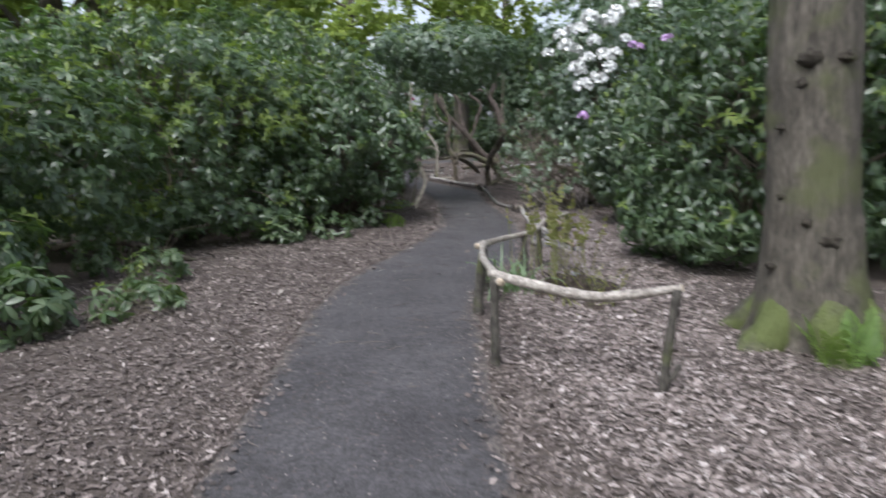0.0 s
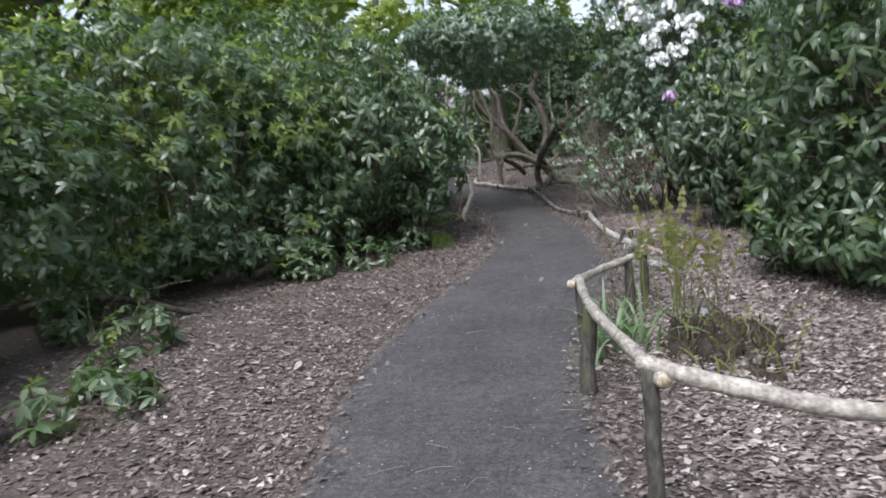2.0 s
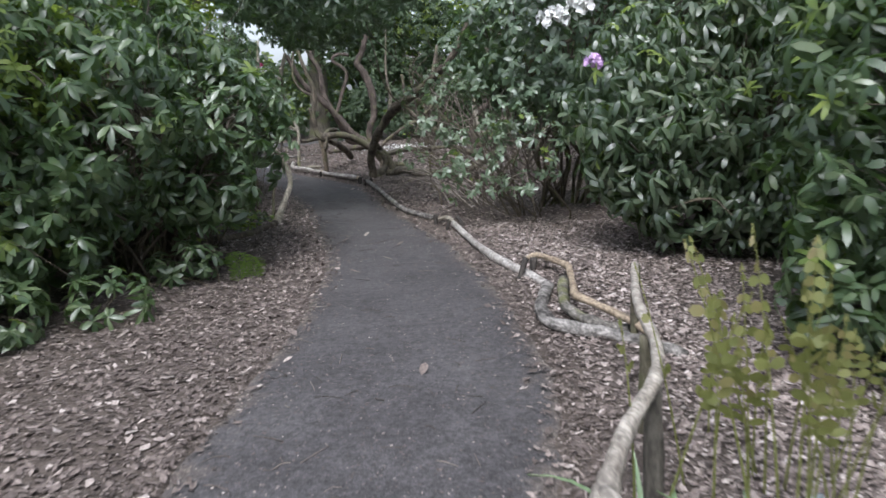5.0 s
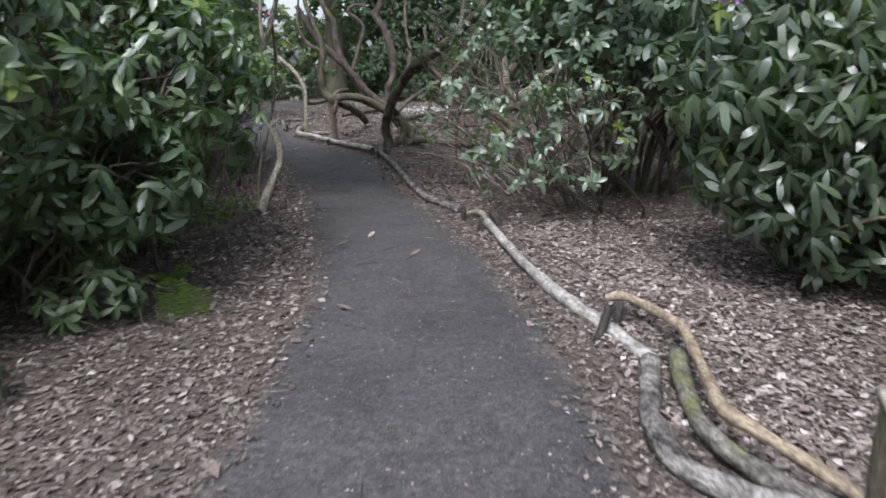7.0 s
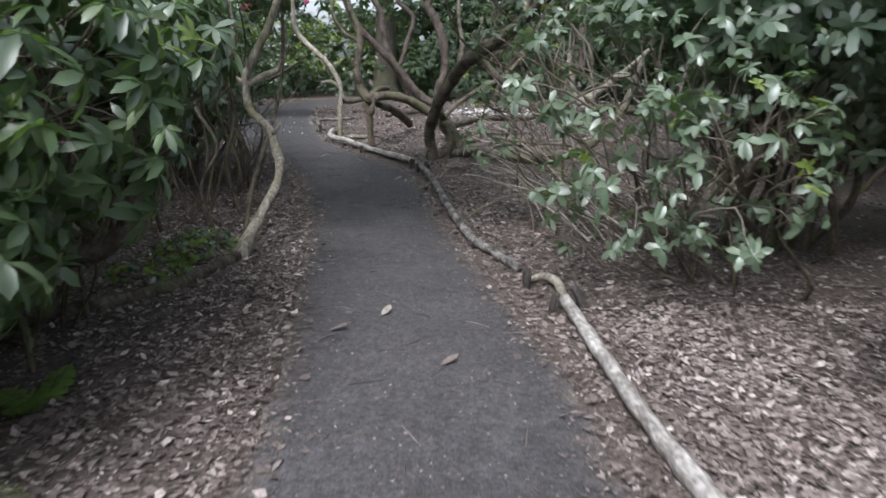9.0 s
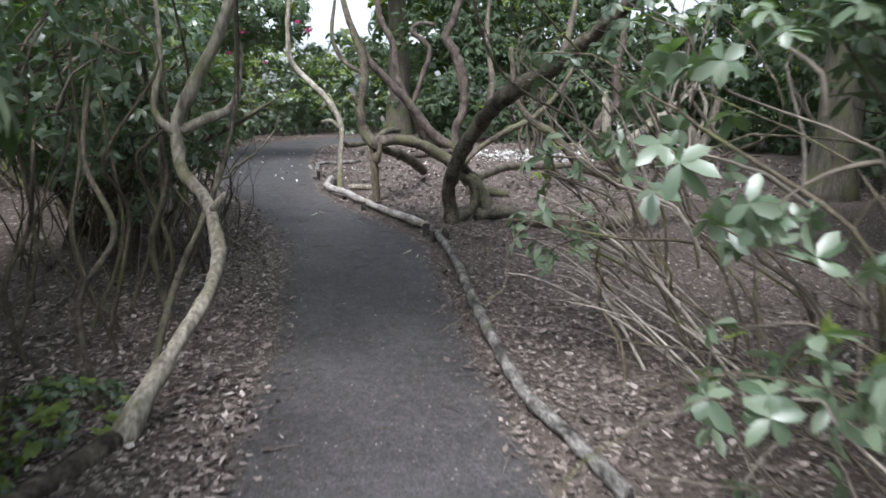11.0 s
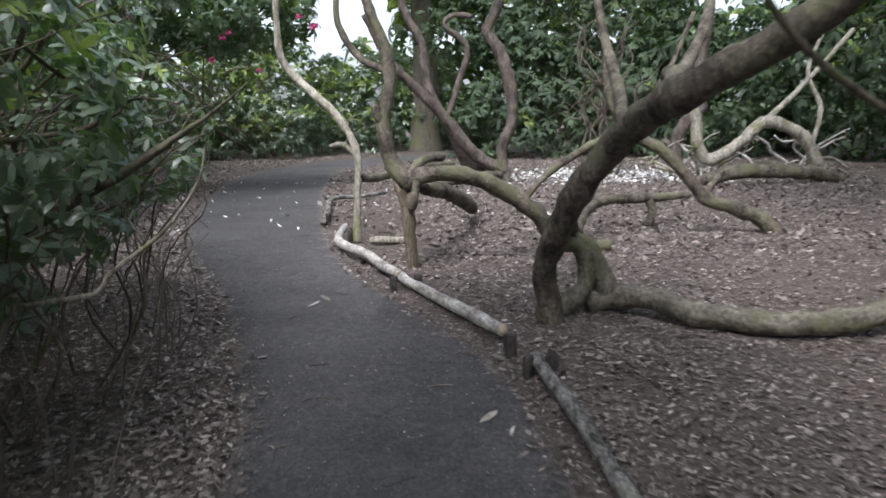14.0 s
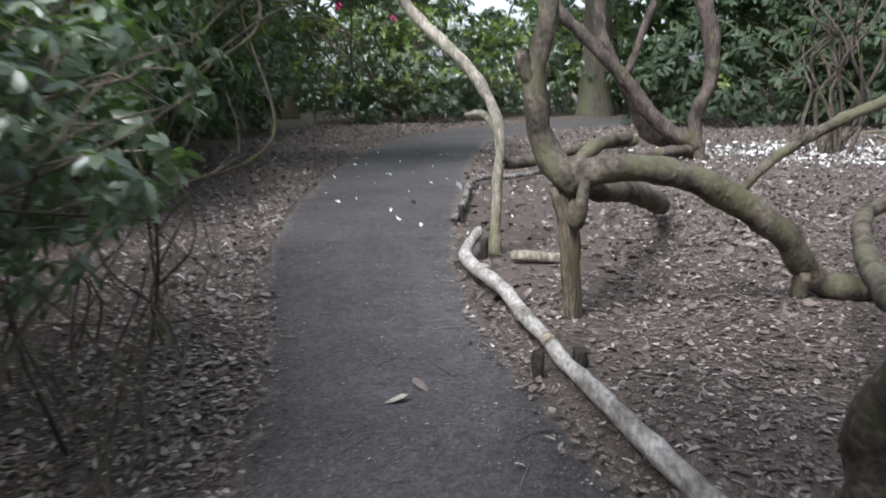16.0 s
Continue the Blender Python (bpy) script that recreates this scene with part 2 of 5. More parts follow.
M_RAIL = bark("stripped_pale_wood", (0.17, 0.145, 0.12), (0.52, 0.475, 0.41), scale=12.0, rough=0.6, stretch=(1, 0.5, 1), depth=0.006)
M_KNOT = bark("dark_burr_bark", (0.018, 0.015, 0.011), (0.075, 0.064, 0.046), moss=0.2, moss_colour=(0.07, 0.08, 0.025), scale=30.0, depth=0.02)
M_STUMP = bark("split_decaying_stump_wood", (0.06, 0.047, 0.033), (0.27, 0.22, 0.16), moss=0.25, moss_colour=(0.1, 0.105, 0.045), scale=15.0, stretch=(1, 1, 0.2), depth=0.03)
M_CUT = bark("sawn_wood_end", (0.38, 0.31, 0.22), (0.56, 0.48, 0.36), scale=30.0, depth=0.002)
M_POST = bark("weathered_post_wood", (0.04, 0.036, 0.03), (0.115, 0.105, 0.086), moss=0.15, scale=11.0)
M_SILVER = bark("silvery_peeling_log_bark", (0.17, 0.15, 0.13), (0.55, 0.52, 0.48), scale=9.0, rough=0.5, stretch=(1, 0.45, 1), depth=0.012, soft=0.16)
M_TAN = bark("tan_stripped_branch_wood", (0.17, 0.128, 0.088), (0.46, 0.375, 0.27), scale=14.0, rough=0.65, stretch=(1, 0.4, 1), depth=0.008)
M_OLDLOG_MOSSY = bark("grey_log_with_moss_patches", (0.05, 0.045, 0.038), (0.27, 0.25, 0.22), moss=0.25, moss_colour=(0.13, 0.14, 0.03), scale=13.0, stretch=(1, 0.5, 1), depth=0.025, soft=0.14)
M_POST_MOSS = bark("green_stained_post_wood", (0.05, 0.045, 0.03), (0.15, 0.135, 0.095), moss=0.35, moss_colour=(0.095, 0.1, 0.045), scale=14.0, stretch=(1, 1, 0.3))
M_OLDLOG = bark("rotting_log", (0.045, 0.04, 0.036), (0.32, 0.3, 0.275), moss=0.05, scale=12.0, stretch=(1, 0.5, 1), depth=0.025, soft=0.13)
M_ROOT_LIMB = bark("mossy_brown_root_bark", (0.06, 0.052, 0.04), (0.22, 0.198, 0.152), moss=0.4, moss_colour=(0.115, 0.122, 0.055), scale=7.0, stretch=(1, 1, 0.8), depth=0.02)
M_STAKE = bark("dark_stake_wood", (0.03, 0.026, 0.023), (0.075, 0.066, 0.058), scale=14.0)
M_ROOT = bark("dark_fibrous_rootstock", (0.022, 0.016, 0.012), (0.1, 0.076, 0.058), moss=0.12, moss_colour=(0.07, 0.075, 0.025), scale=24.0, depth=0.05)
M_ROOT_MOSS = bark("mossy_rootstock", (0.026, 0.02, 0.013), (0.1, 0.082, 0.05), moss=0.35, moss_colour=(0.075, 0.078, 0.03), scale=26.0, depth=0.05)


# ---------------------------------------------------------------- mesh helpers
def part(name, data, mat, parent=None, label=""):
    """Link mesh data (a bmesh or a mesh) as one object under its parent."""
    if isinstance(data, bmesh.types.BMesh):
        me = bpy.data.meshes.new(name)
        data.to_mesh(me)
        data.free()
    else:
        me = data
    me.polygons.foreach_set("use_smooth", [True] * len(me.polygons))
    me.materials.clear()
    me.materials.append(mat)
    ob = new(name, me)
    if parent is not None:
        ob.parent = parent
        ob.matrix_parent_inverse = parent.matrix_basis.inverted()
    if label:
        tagged(ob, label)
    return ob


def thing(name, place, label, category, group="", kind=""):
    e = new(name)
    e.empty_display_size = 0.2
    e.location = place
    return tagged(e, label, category, group, kind)


def spline(points, step=0.06):
    """Catmull-Rom curve through points of any width, resampled about every step metres."""
    p = np.array(points, float)
    p = np.vstack([2 * p[0] - p[1], p, 2 * p[-1] - p[-2]])
    rows = []
    for i in range(1, len(p) - 2):
        n = max(2, int(np.linalg.norm(p[i + 1, :3] - p[i, :3]) / step))
        for u in np.arange(n) / n:
            a, b, c, d = p[i - 1], p[i], p[i + 1], p[i + 2]
            rows.append(0.5 * (2 * b + (c - a) * u + (2 * a - 5 * b + 4 * c - d) * u * u + (3 * b - a - 3 * c + d) * u ** 3))
    rows.append(p[-2])
    return np.array(rows)


def tube_data(points, sides=10, step=0.06, lump=0.1, seed=0, caps=True):
    """Vertices and faces of a bent, lumpy, tapered round limb. points: x, y, z, radius."""
    c = spline(points, step)
    xyz, rad = c[:, :3], np.maximum(c[:, 3], 0.002)
    tan = np.gradient(xyz, axis=0)
    tan /= np.linalg.norm(tan, axis=1)[:, None] + 1e-9
    ref = np.array([0.31, 0.2, 0.93]) if abs(tan[0][2]) < 0.9 else np.array([1.0, 0.1, 0.0])
    u = np.cross(tan[0], ref)
    u /= np.linalg.norm(u)
    verts, faces = [], []
    for i in range(len(xyz)):
        u = u - tan[i] * np.dot(u, tan[i])
        u /= np.linalg.norm(u) + 1e-9
        w = np.cross(tan[i], u)
        for k in range(sides):
            a = 2 * math.pi * k / sides
            d = math.cos(a) * u + math.sin(a) * w
            q = xyz[i] + d * rad[i]
            f = 1 + lump * 2 * noise.noise(Vector((q[0] * 7 + seed * 3.7, q[1] * 7, q[2] * 7))) + lump * noise.noise(Vector((q[0] * 19 + seed, q[1] * 19, q[2] * 19)))
            verts.append(tuple(xyz[i] + d * rad[i] * f))
    for i in range(len(xyz) - 1):
        for k in range(sides):
            j = (k + 1) % sides
            faces.append((i * sides + k, i * sides + j, (i + 1) * sides + j, (i + 1) * sides + k))
    if caps:
        faces.append(tuple(reversed(range(sides))))
        faces.append(tuple((len(xyz) - 1) * sides + k for k in range(sides)))
    return verts, faces


def tube(points, **how):
    me = bpy.data.meshes.new("limb")
    v, f = tube_data(points, **how)
    me.from_pydata(v, [], f)
    return me


def many(tubes):
    """One mesh from several tubes."""
    verts, faces = [], []
    for points, how in tubes:
        v, f = tube_data(points, **how)
        o = len(verts)
        verts += v
        faces += [tuple(k + o for k in q) for q in f]
    me = bpy.data.meshes.new("limbs")
    me.from_pydata(verts, [], faces)
    return me


def swarms(sets):
    """One mesh of small templates (vertices, triangles), each repeated by its 4 x 4 matrices (n, 4, 4)."""
    cos, ids, base = [], [], 0
    for verts, tris, mats in sets:
        n, nv = len(mats), len(verts)
        h = np.hstack([verts, np.ones((nv, 1))])
        cos.append(np.einsum("nij,vj->nvi", mats, h)[:, :, :3].reshape(-1, 3))
        ids.append((tris[None, :, :] + (np.arange(n) * nv)[:, None, None]).reshape(-1) + base)
        base += n * nv
    co, idx = np.vstack(cos), np.concatenate(ids)
    me = bpy.data.meshes.new("swarm")
    me.vertices.add(len(co))
    me.vertices.foreach_set("co", co.astype(np.float32).ravel())
    me.loops.add(len(idx))
    me.loops.foreach_set("vertex_index", idx.astype(np.int32))
    me.polygons.add(len(idx) // 3)
    me.polygons.foreach_set("loop_start", np.arange(0, len(idx), 3, dtype=np.int32))
    me.update(calc_edges=True)
    return me


def swarm(verts, tris, mats):
    return swarms([(verts, tris, mats)])


def leaf_template(length, width, droop, fold=0.25, fine=True):
    """A pointed oval leaf along +x, folded along its midrib and drooping."""
    if fine:
        v = [(0, 0, 0)]
        for s, w in ((0.34, 0.84), (0.74, 0.92)):
            z = -droop * s * s * length
            x = s * length
            v += [(x, width * 0.5 * w, z + fold * width * 0.5 * w), (x, 0, z), (x, -width * 0.5 * w, z + fold * width * 0.5 * w)]
        v.append((length, 0, -droop * length))
        t = [(0, 2, 1), (0, 3, 2), (1, 2, 5), (1, 5, 4), (2, 3, 6), (2, 6, 5), (4, 5, 7), (5, 6, 7)]
    else:
        z1, z2, w = -droop * 0.1 * length, -droop * 0.6 * length, width * 0.5
        v = [(0, 0, 0), (length * 0.34, w * 0.85, z1), (length * 0.78, w * 0.85, z2 + fold * w * 0.6), (length, 0, -droop * length), (length * 0.78, -w * 0.85, z2), (length * 0.34, -w * 0.85, z1 + fold * w * 0.6)]
        t = [(0, 5, 1), (1, 5, 4), (1, 4, 2), (2, 4, 3)]
    return np.array(v, float), np.array(t, int)


def whorl(count, length, width, lift, droop, fine, rng):
    """A rosette of leaves round +z."""
    vs, ts = [], []
    for i in range(count):
        v, t = leaf_template(length * rng.uniform(0.65, 1.2), width * rng.uniform(0.85, 1.15), droop * rng.uniform(0.5, 1.5), fine=fine)
        r = np.array(pose(0, 0, 0, rng.uniform(-25, 25), -lift + rng.uniform(-16, 30), 360 * i / count + rng.uniform(-20, 20)))[:3, :3]
        ts.append(t + sum(len(x) for x in vs))
        vs.append(v @ r.T)
    return np.vstack(vs), np.vstack(ts)


def frames_along(places, axes, sizes, rng):
    """Matrices that set +z along the axes at the places, with a random spin."""
    n = len(places)
    z = axes / (np.linalg.norm(axes, axis=1)[:, None] + 1e-9)
    a = rng.normal(size=(n, 3))
    x = np.cross(a, z)
    x /= np.linalg.norm(x, axis=1)[:, None] + 1e-9
    y = np.cross(z, x)
    m = np.zeros((n, 4, 4))
    s = sizes[:, None]
    m[:, :3, 0], m[:, :3, 1], m[:, :3, 2], m[:, :3, 3], m[:, 3, 3] = x * s, y * s, z * s, places, 1
    return m


def bumpy(p, scale, seed):
    """Cheap smooth noise in about -1 to 1 over many places."""
    q = p * scale + seed * 1.7
    return (np.sin(q[:, 0] * 1.7 + np.sin(q[:, 1] * 2.3 + q[:, 2])) + np.sin(q[:, 1] * 1.9 + np.sin(q[:, 2] * 2.1 + q[:, 0] * 1.3)) + np.sin(q[:, 2] * 2.2 + np.sin(q[:, 0] * 1.6 + q[:, 1] * 1.1))) / 3


def cloud(lobes, density, rng, seed, floor=0.1, gap=0.1, sink=0.3):
    """Places and outward directions of leaf rosettes over a set of ellipsoid lobes (x, y, z, rx, ry, rz)."""
    ps, ns = [], []
    L = np.array(lobes, float)
    for c in L:
        area = 4 * math.pi * ((c[3] * c[4]) ** 1.6 / 3 + (c[3] * c[5]) ** 1.6 / 3 + (c[4] * c[5]) ** 1.6 / 3) ** (1 / 1.6)
        n = int(area * density)
        d = rng.normal(size=(n, 3))
        d /= np.linalg.norm(d, axis=1)[:, None]
        at = d * c[3:6] + c[:3]
        shell = 1 + 0.24 * bumpy(at, 1.5, seed) + 0.14 * bumpy(at, 3.7, seed) + 0.08 * bumpy(at, 8.0, seed + 1) - sink * rng.random(n) ** 2.0
        ps.append(c[:3] + d * c[3:6] * shell[:, None])
        ns.append(d / c[3:6])
    p, n = np.vstack(ps), np.vstack(ns)
    n /= np.linalg.norm(n, axis=1)[:, None]
    keep = p[:, 2] > level(p[:, 1]) + 0.04 + floor * (1 + 1.1 * bumpy(p, 1.9, seed + 3) + 0.5 * bumpy(p, 5.0, seed + 4)).clip(0.1, None)
    keep &= bumpy(p, 2.6, seed + 7) > -1 + gap * 2 + 0.1 * rng.random(len(p))
    for c in L:
        keep &= (((p - c[:3]) / (c[3:6] * 0.68)) ** 2).sum(1) > 1
    return p[keep], n[keep]


def limb(rng, a, b, r0, r1, bend=0.15, joints=5):
    """A crooked branch from a to b."""
    a, b = np.array(a, float), np.array(b, float)
    d = np.linalg.norm(b - a)
    rows = []
    for i in range(joints + 1):
        u = i / joints
        w = rng.normal(size=3) * bend * d * (0.5 if 0 < i < joints else 0)
        p = a + (b - a) * u + w * np.array([1, 1, 0.6])
        p[2] += 0.12 * d * math.sin(math.pi * u)
        rows.append((*p, r0 + (r1 - r0) * u))
    return rows


def truss(parent, place, mat, size, seed):
    """A round flower head of funnel petals."""
    rng = np.random.default_rng(seed)
    d = rng.normal(size=(44, 3))
    d[:, 2] = np.abs(d[:, 2]) * 0.9 - 0.25
    d /= np.linalg.norm(d, axis=1)[:, None]
    v, t = leaf_template(0.042, 0.044, 0.5, 0.35, True)
    r = np.array(pose(0, 0, 0, 0, -60, 0))[:3, :3]
    m = frames_along(np.array(place) + d * size * 0.55, d, np.full(44, size / 0.075), rng)
    ob = part("flower_truss", swarm(v @ r.T, t, m), mat, parent)
    return ob


def bush(label, lobes, base, stems=8, density=70, seed=1, mat=None, new_growth=0.12, leaf=0.125, fine=False, floor=0.15, gap=0.12, flowers=(), group="", stem_r=0.03, droop=0.35, sink=0.3, wide=0.36, name="rhododendron_bush", count=7, singly=False, twigs=0, lift=-2):
    rng = np.random.default_rng(seed)
    top = thing(name, (base[0], base[1], G), label, "bush", group)
    L = np.array(lobes, float)
    for i in range(stems):
        c = L[rng.integers(len(L))]
        d = rng.normal(size=3)
        d /= np.linalg.norm(d)
        d[2] = abs(d[2]) * 0.8
        e = c[:3] + d * c[3:6] * 0.8
        a = (base[0] + rng.normal() * 0.22, base[1] + rng.normal() * 0.22, G - 0.14)
        m = limb(rng, a, e, stem_r * rng.uniform(0.7, 1.3), stem_r * 0.3, 0.14)
        tubes = [(m, dict(sides=6, step=0.12, lump=0.06, seed=i, caps=False))]
        for j in range(3):
            f = np.array(m[2 + j][:3])
            e2 = f + rng.normal(size=3) * 0.4 + (e - f) * 0.4
            tubes.append((limb(rng, f, e2, stem_r * 0.4, stem_r * 0.12, 0.15, 4), dict(sides=5, step=0.14, lump=0.05, seed=j, caps=False)))
        part("stem", many(tubes), M_STEM, top)
    p, n = cloud(L, density, rng, seed, floor, gap, sink)
    up = n * 0.75 + np.array([0, 0, 0.65]) + rng.normal(size=n.shape) * 0.35
    size = rng.uniform(0.7, 1.2, len(p))
    fresh = (rng.random(len(p)) < new_growth * (1 + 1.6 * bumpy(p, 1.1, seed + 11))) & (n[:, 2] > -0.1)
    kinds = rng.integers(0, 3, len(p))
    for which, piece, m, rise, number, forms in ((~fresh, "foliage", mat or M_LEAF, lift, count, 3), (fresh, "new_growth", M_LEAF_NEW, 28, 6, 1)):
        sets = []
        for k in range(forms):
            pick = which & (kinds == k) if forms > 1 else which
            if pick.any():
                grown = leaf * 0.62 if singly and m is M_LEAF_NEW else leaf
                v, t = whorl(number, grown, grown * wide, rise, droop, fine, rng)
                where = frames_along(p[pick], up[pick], size[pick], rng)
                if singly:
                    one = part("leaf_rosette", swarm(v, t, np.eye(4)[None]), m, top)
                    one.matrix_basis = Matrix(where[0])
                    for w in where[1:]:
                        ob = new("leaf_rosette", one.data)
                        ob.parent, ob.matrix_parent_inverse, ob.matrix_basis = top, one.matrix_parent_inverse, Matrix(w)
                else:
                    sets.append((v, t, where))
        if sets:
            tagged(part(piece, swarms(sets), m, top), kind="stuff")
    if twigs:
        foot = np.array([base[0], base[1], 0.2])
        tubes = []
        for i in rng.choice(len(p), min(twigs, len(p)), replace=False):
            a = p[i] - up[i] * 0.03
            back = foot - a
            b = a + back / np.linalg.norm(back) * rng.uniform(0.35, 0.8) - n[i] * 0.12 + rng.normal(size=3) * 0.12
            tubes.append((limb(rng, b, a, rng.uniform(0.006, 0.013), 0.0028, 0.12, 4), dict(sides=4, step=0.12, lump=0.0, caps=False)))
        tagged(part("twig_tangle", many(tubes), M_BUSH_TWIG, top, "grey-brown leafy twigs"), kind="stuff")
    for k, (place, fm, s) in enumerate(flowers):
        truss(top, place, fm, s, seed * 31 + k)
    return top


# ---------------------------------------------------------------- ground and path
LEFT = np.array([(-8, -1.2), (0, -1.25), (4.5, -1.32), (6.5, -1.39), (7.9, -1.32), (9.1, -1.1), (10.2, -0.82), (11.4, -0.53), (12.6, -0.37), (13.3, -0.27), (14.4, -0.25), (16.2, -0.33), (18.4, -0.4), (19.3, -0.55), (20.95, -0.74), (22.4, -1.05), (23.9, -1.55), (24.9, -2.0), (25.5, -2.25), (27.6, -2.95), (29.7, -3.4), (31.5, -3.7), (34, -4.1), (38, -4.1), (41, -3.3), (43.5, -1.0), (46, 3.0)])
RIGHT = np.array([(-8, 0.36), (0, 0.38), (3.2, 0.36), (4.8, 0.3), (6.6, 0.3), (7.5, 0.34), (8.2, 0.5), (9.4, 0.92), (10.1, 1.06), (11, 1.15), (12.3, 1.28), (13.2, 1.27), (14.2, 1.29), (15.3, 1.24), (16.5, 1.13), (18.3, 1.0), (20, 0.97), (21.4, 0.9), (22, 0.78), (22.7, 0.48), (23.5, 0.12), (24.3, -0.2), (25.9, -0.66), (28.7, -1.06), (32, -1.4), (37, -1.7), (39, -1.0), (41, 1.0), (43.5, 4.0), (46, 7.0)])


def edge_left(y):
    return np.interp(y, LEFT[:, 0], LEFT[:, 1])


def edge_right(y):
    return np.interp(y, RIGHT[:, 0], RIGHT[:, 1])


def ground_height(x, y):
    """Small swells beside the path, flat on it."""
    off = np.maximum(np.maximum(edge_left(y) - x, x - edge_right(y)), 0)
    p = np.stack([np.asarray(x, float), np.asarray(y, float), np.zeros_like(np.asarray(x, float))], -1).reshape(-1, 3)
    b = (0.035 * bumpy(p, 1.1, 2) + 0.012 * bumpy(p, 4.7, 5)).reshape(np.shape(x))
    bank = np.where(x > edge_right(y), 0.045, 0.01) * np.interp(y, [10.5, 12, 23.5, 25], [0, 1, 1, 0])
    return level(y) + (b + 0.02) * np.clip(off / 0.5, 0, 1) + bank * np.clip(off / 0.18, 0, 1)


def sheet(xs, ys, height):
    X, Y = np.meshgrid(xs, ys)
    Z = height(X, Y)
    v = np.stack([X, Y, Z], -1).reshape(-1, 3)
    nx = len(xs)
    f = [(j * nx + i, j * nx + i + 1, (j + 1) * nx + i + 1, (j + 1) * nx + i) for j in range(len(ys) - 1) for i in range(nx - 1)]
    me = bpy.data.meshes.new("sheet")
    me.from_pydata(v.tolist(), [], f)
    return me


gx = np.concatenate([[-300, -120, -60, -30, -16], np.arange(-9, 12.01, 0.12), [18, 30, 60, 120, 300]])
gy = np.concatenate([[-300, -120, -50, -20, -10], np.arange(-4, 46.01, 0.16), [52, 65, 90, 150, 300]])
ground = part("ground", sheet(gx, gy, ground_height), M_SOIL)
tagged(ground, "woodland soil under brown and beige fallen leaves", "ground", kind="structure")

py = np.arange(-7, 45.5, 0.08)
pv, pf = [], []
for j, y in enumerate(py):
    wl = 0.05 * noise.noise(Vector((y * 2.1, 3, 0))) + 0.04 * noise.noise(Vector((y * 7.3, 9, 0)))
    wr = 0.05 * noise.noise(Vector((y * 2.3, 17, 0))) + 0.04 * noise.noise(Vector((y * 6.9, 29, 0)))
    a, b = edge_left(y) + wl, edge_right(y) + wr
    for i in range(13):
        u = i / 12
        x = a + (b - a) * u
        lift = 0.005 + 0.018 * (1 - (2 * u - 1) ** 4) + 0.006 * noise.noise(Vector((x * 3, y * 3, 1)))
        pv.append((x, y, level(y) + (lift if 0 < i < 12 else -0.012)))
    if j:
        o = j * 13
        pf += [(o + i - 13, o + i - 12, o + i + 1, o + i) for i in range(12)]
path_me = bpy.data.meshes.new("path")
path_me.from_pydata(pv, [], pf)
rim = path_me.attributes.new("rim", "FLOAT", "POINT")
rim.data.foreach_set("value", np.tile(np.abs(np.linspace(-1, 1, 13)) ** 5 * 0.62, len(py)).astype(np.float32))
tagged(part("path", path_me, M_PATH), "dark grey trodden cinder footpath through the bushes", "path", kind="structure")


def scatter(n, x0, x1, y0, y1, rng, keep):
    p = np.stack([rng.uniform(x0, x1, n), rng.uniform(y0, y1, n)], -1)
    return p[keep(p[:, 0], p[:, 1])]


def lay_leaves(name, label, category, p, mat, size, rng, lift=0.012, tilt=0.35):
    """Flat-lying curled leaves at the plan's places p, as one mesh."""
    forms = [np.array(f) for f in (
        [(-0.036, 0.002, 0.002), (-0.012, -0.024, 0.008), (0.02, -0.017, 0.002), (0.041, 0.004, 0.01), (-0.004, 0.026, 0.006)],
        [(-0.04, -0.004, 0.004), (0.006, -0.02, 0.0), (0.036, -0.012, 0.008), (0.012, 0.004, 0.003), (0.018, 0.027, 0.01)],
        [(-0.038, 0.0, 0.0), (-0.005, -0.012, 0.009), (0.044, -0.004, 0.004), (0.022, 0.011, 0.01), (-0.01, 0.012, 0.007)])]
    t = np.array([(0, 1, 4), (1, 2, 3), (1, 3, 4)])
    z = ground_height(p[:, 0], p[:, 1])
    on = (p[:, 0] > edge_left(p[:, 1])) & (p[:, 0] < edge_right(p[:, 1]))
    z = z + np.where(on, 0.022, 0.0) + lift * rng.random(len(p))
    ax = rng.normal(size=(len(p), 3)) * tilt + np.array([0, 0, 1])
    m = frames_along(np.column_stack([p, z]), ax, (0.4 + rng.random(len(p)) ** 1.7) * size, rng)
    pick = rng.integers(0, 3, len(p))
    return tagged(part(name, swarms([(f, t, m[pick == k]) for k, f in enumerate(forms)]), mat), label, category, kind="stuff")


def beside(x, y):
    off = np.maximum(edge_left(y) - x, x - edge_right(y))
    return (off > -0.3 * RNG.random(len(x)) ** 4.0) & (off < 3.8) & (RNG.random(len(x)) < np.clip(1.1 - off / 3.6, 0.12, 1) * np.where((x > edge_right(y)) & (y > 18.5), 0.4, 1.0))


lay_leaves("leaf_litter", "dry brown and beige fallen leaves beside the path", "leaf litter", scatter(420000, -5.5, 5.5, 0, 25, RNG, beside), M_LITTER, 0.66, RNG, 0.014, 0.22)
lay_leaves("path_leaves", "scattered dry leaves trodden into the path", "fallen leaves", scatter(1700, -5, 2, 0, 40, RNG, lambda x, y: (x > edge_left(y)) & (x < edge_right(y)) & ((np.minimum(x - edge_left(y), edge_right(y) - x) < 0.3) | (RNG.random(len(x)) < 0.3))), M_LITTER, 0.62, RNG, 0.004, 0.12)
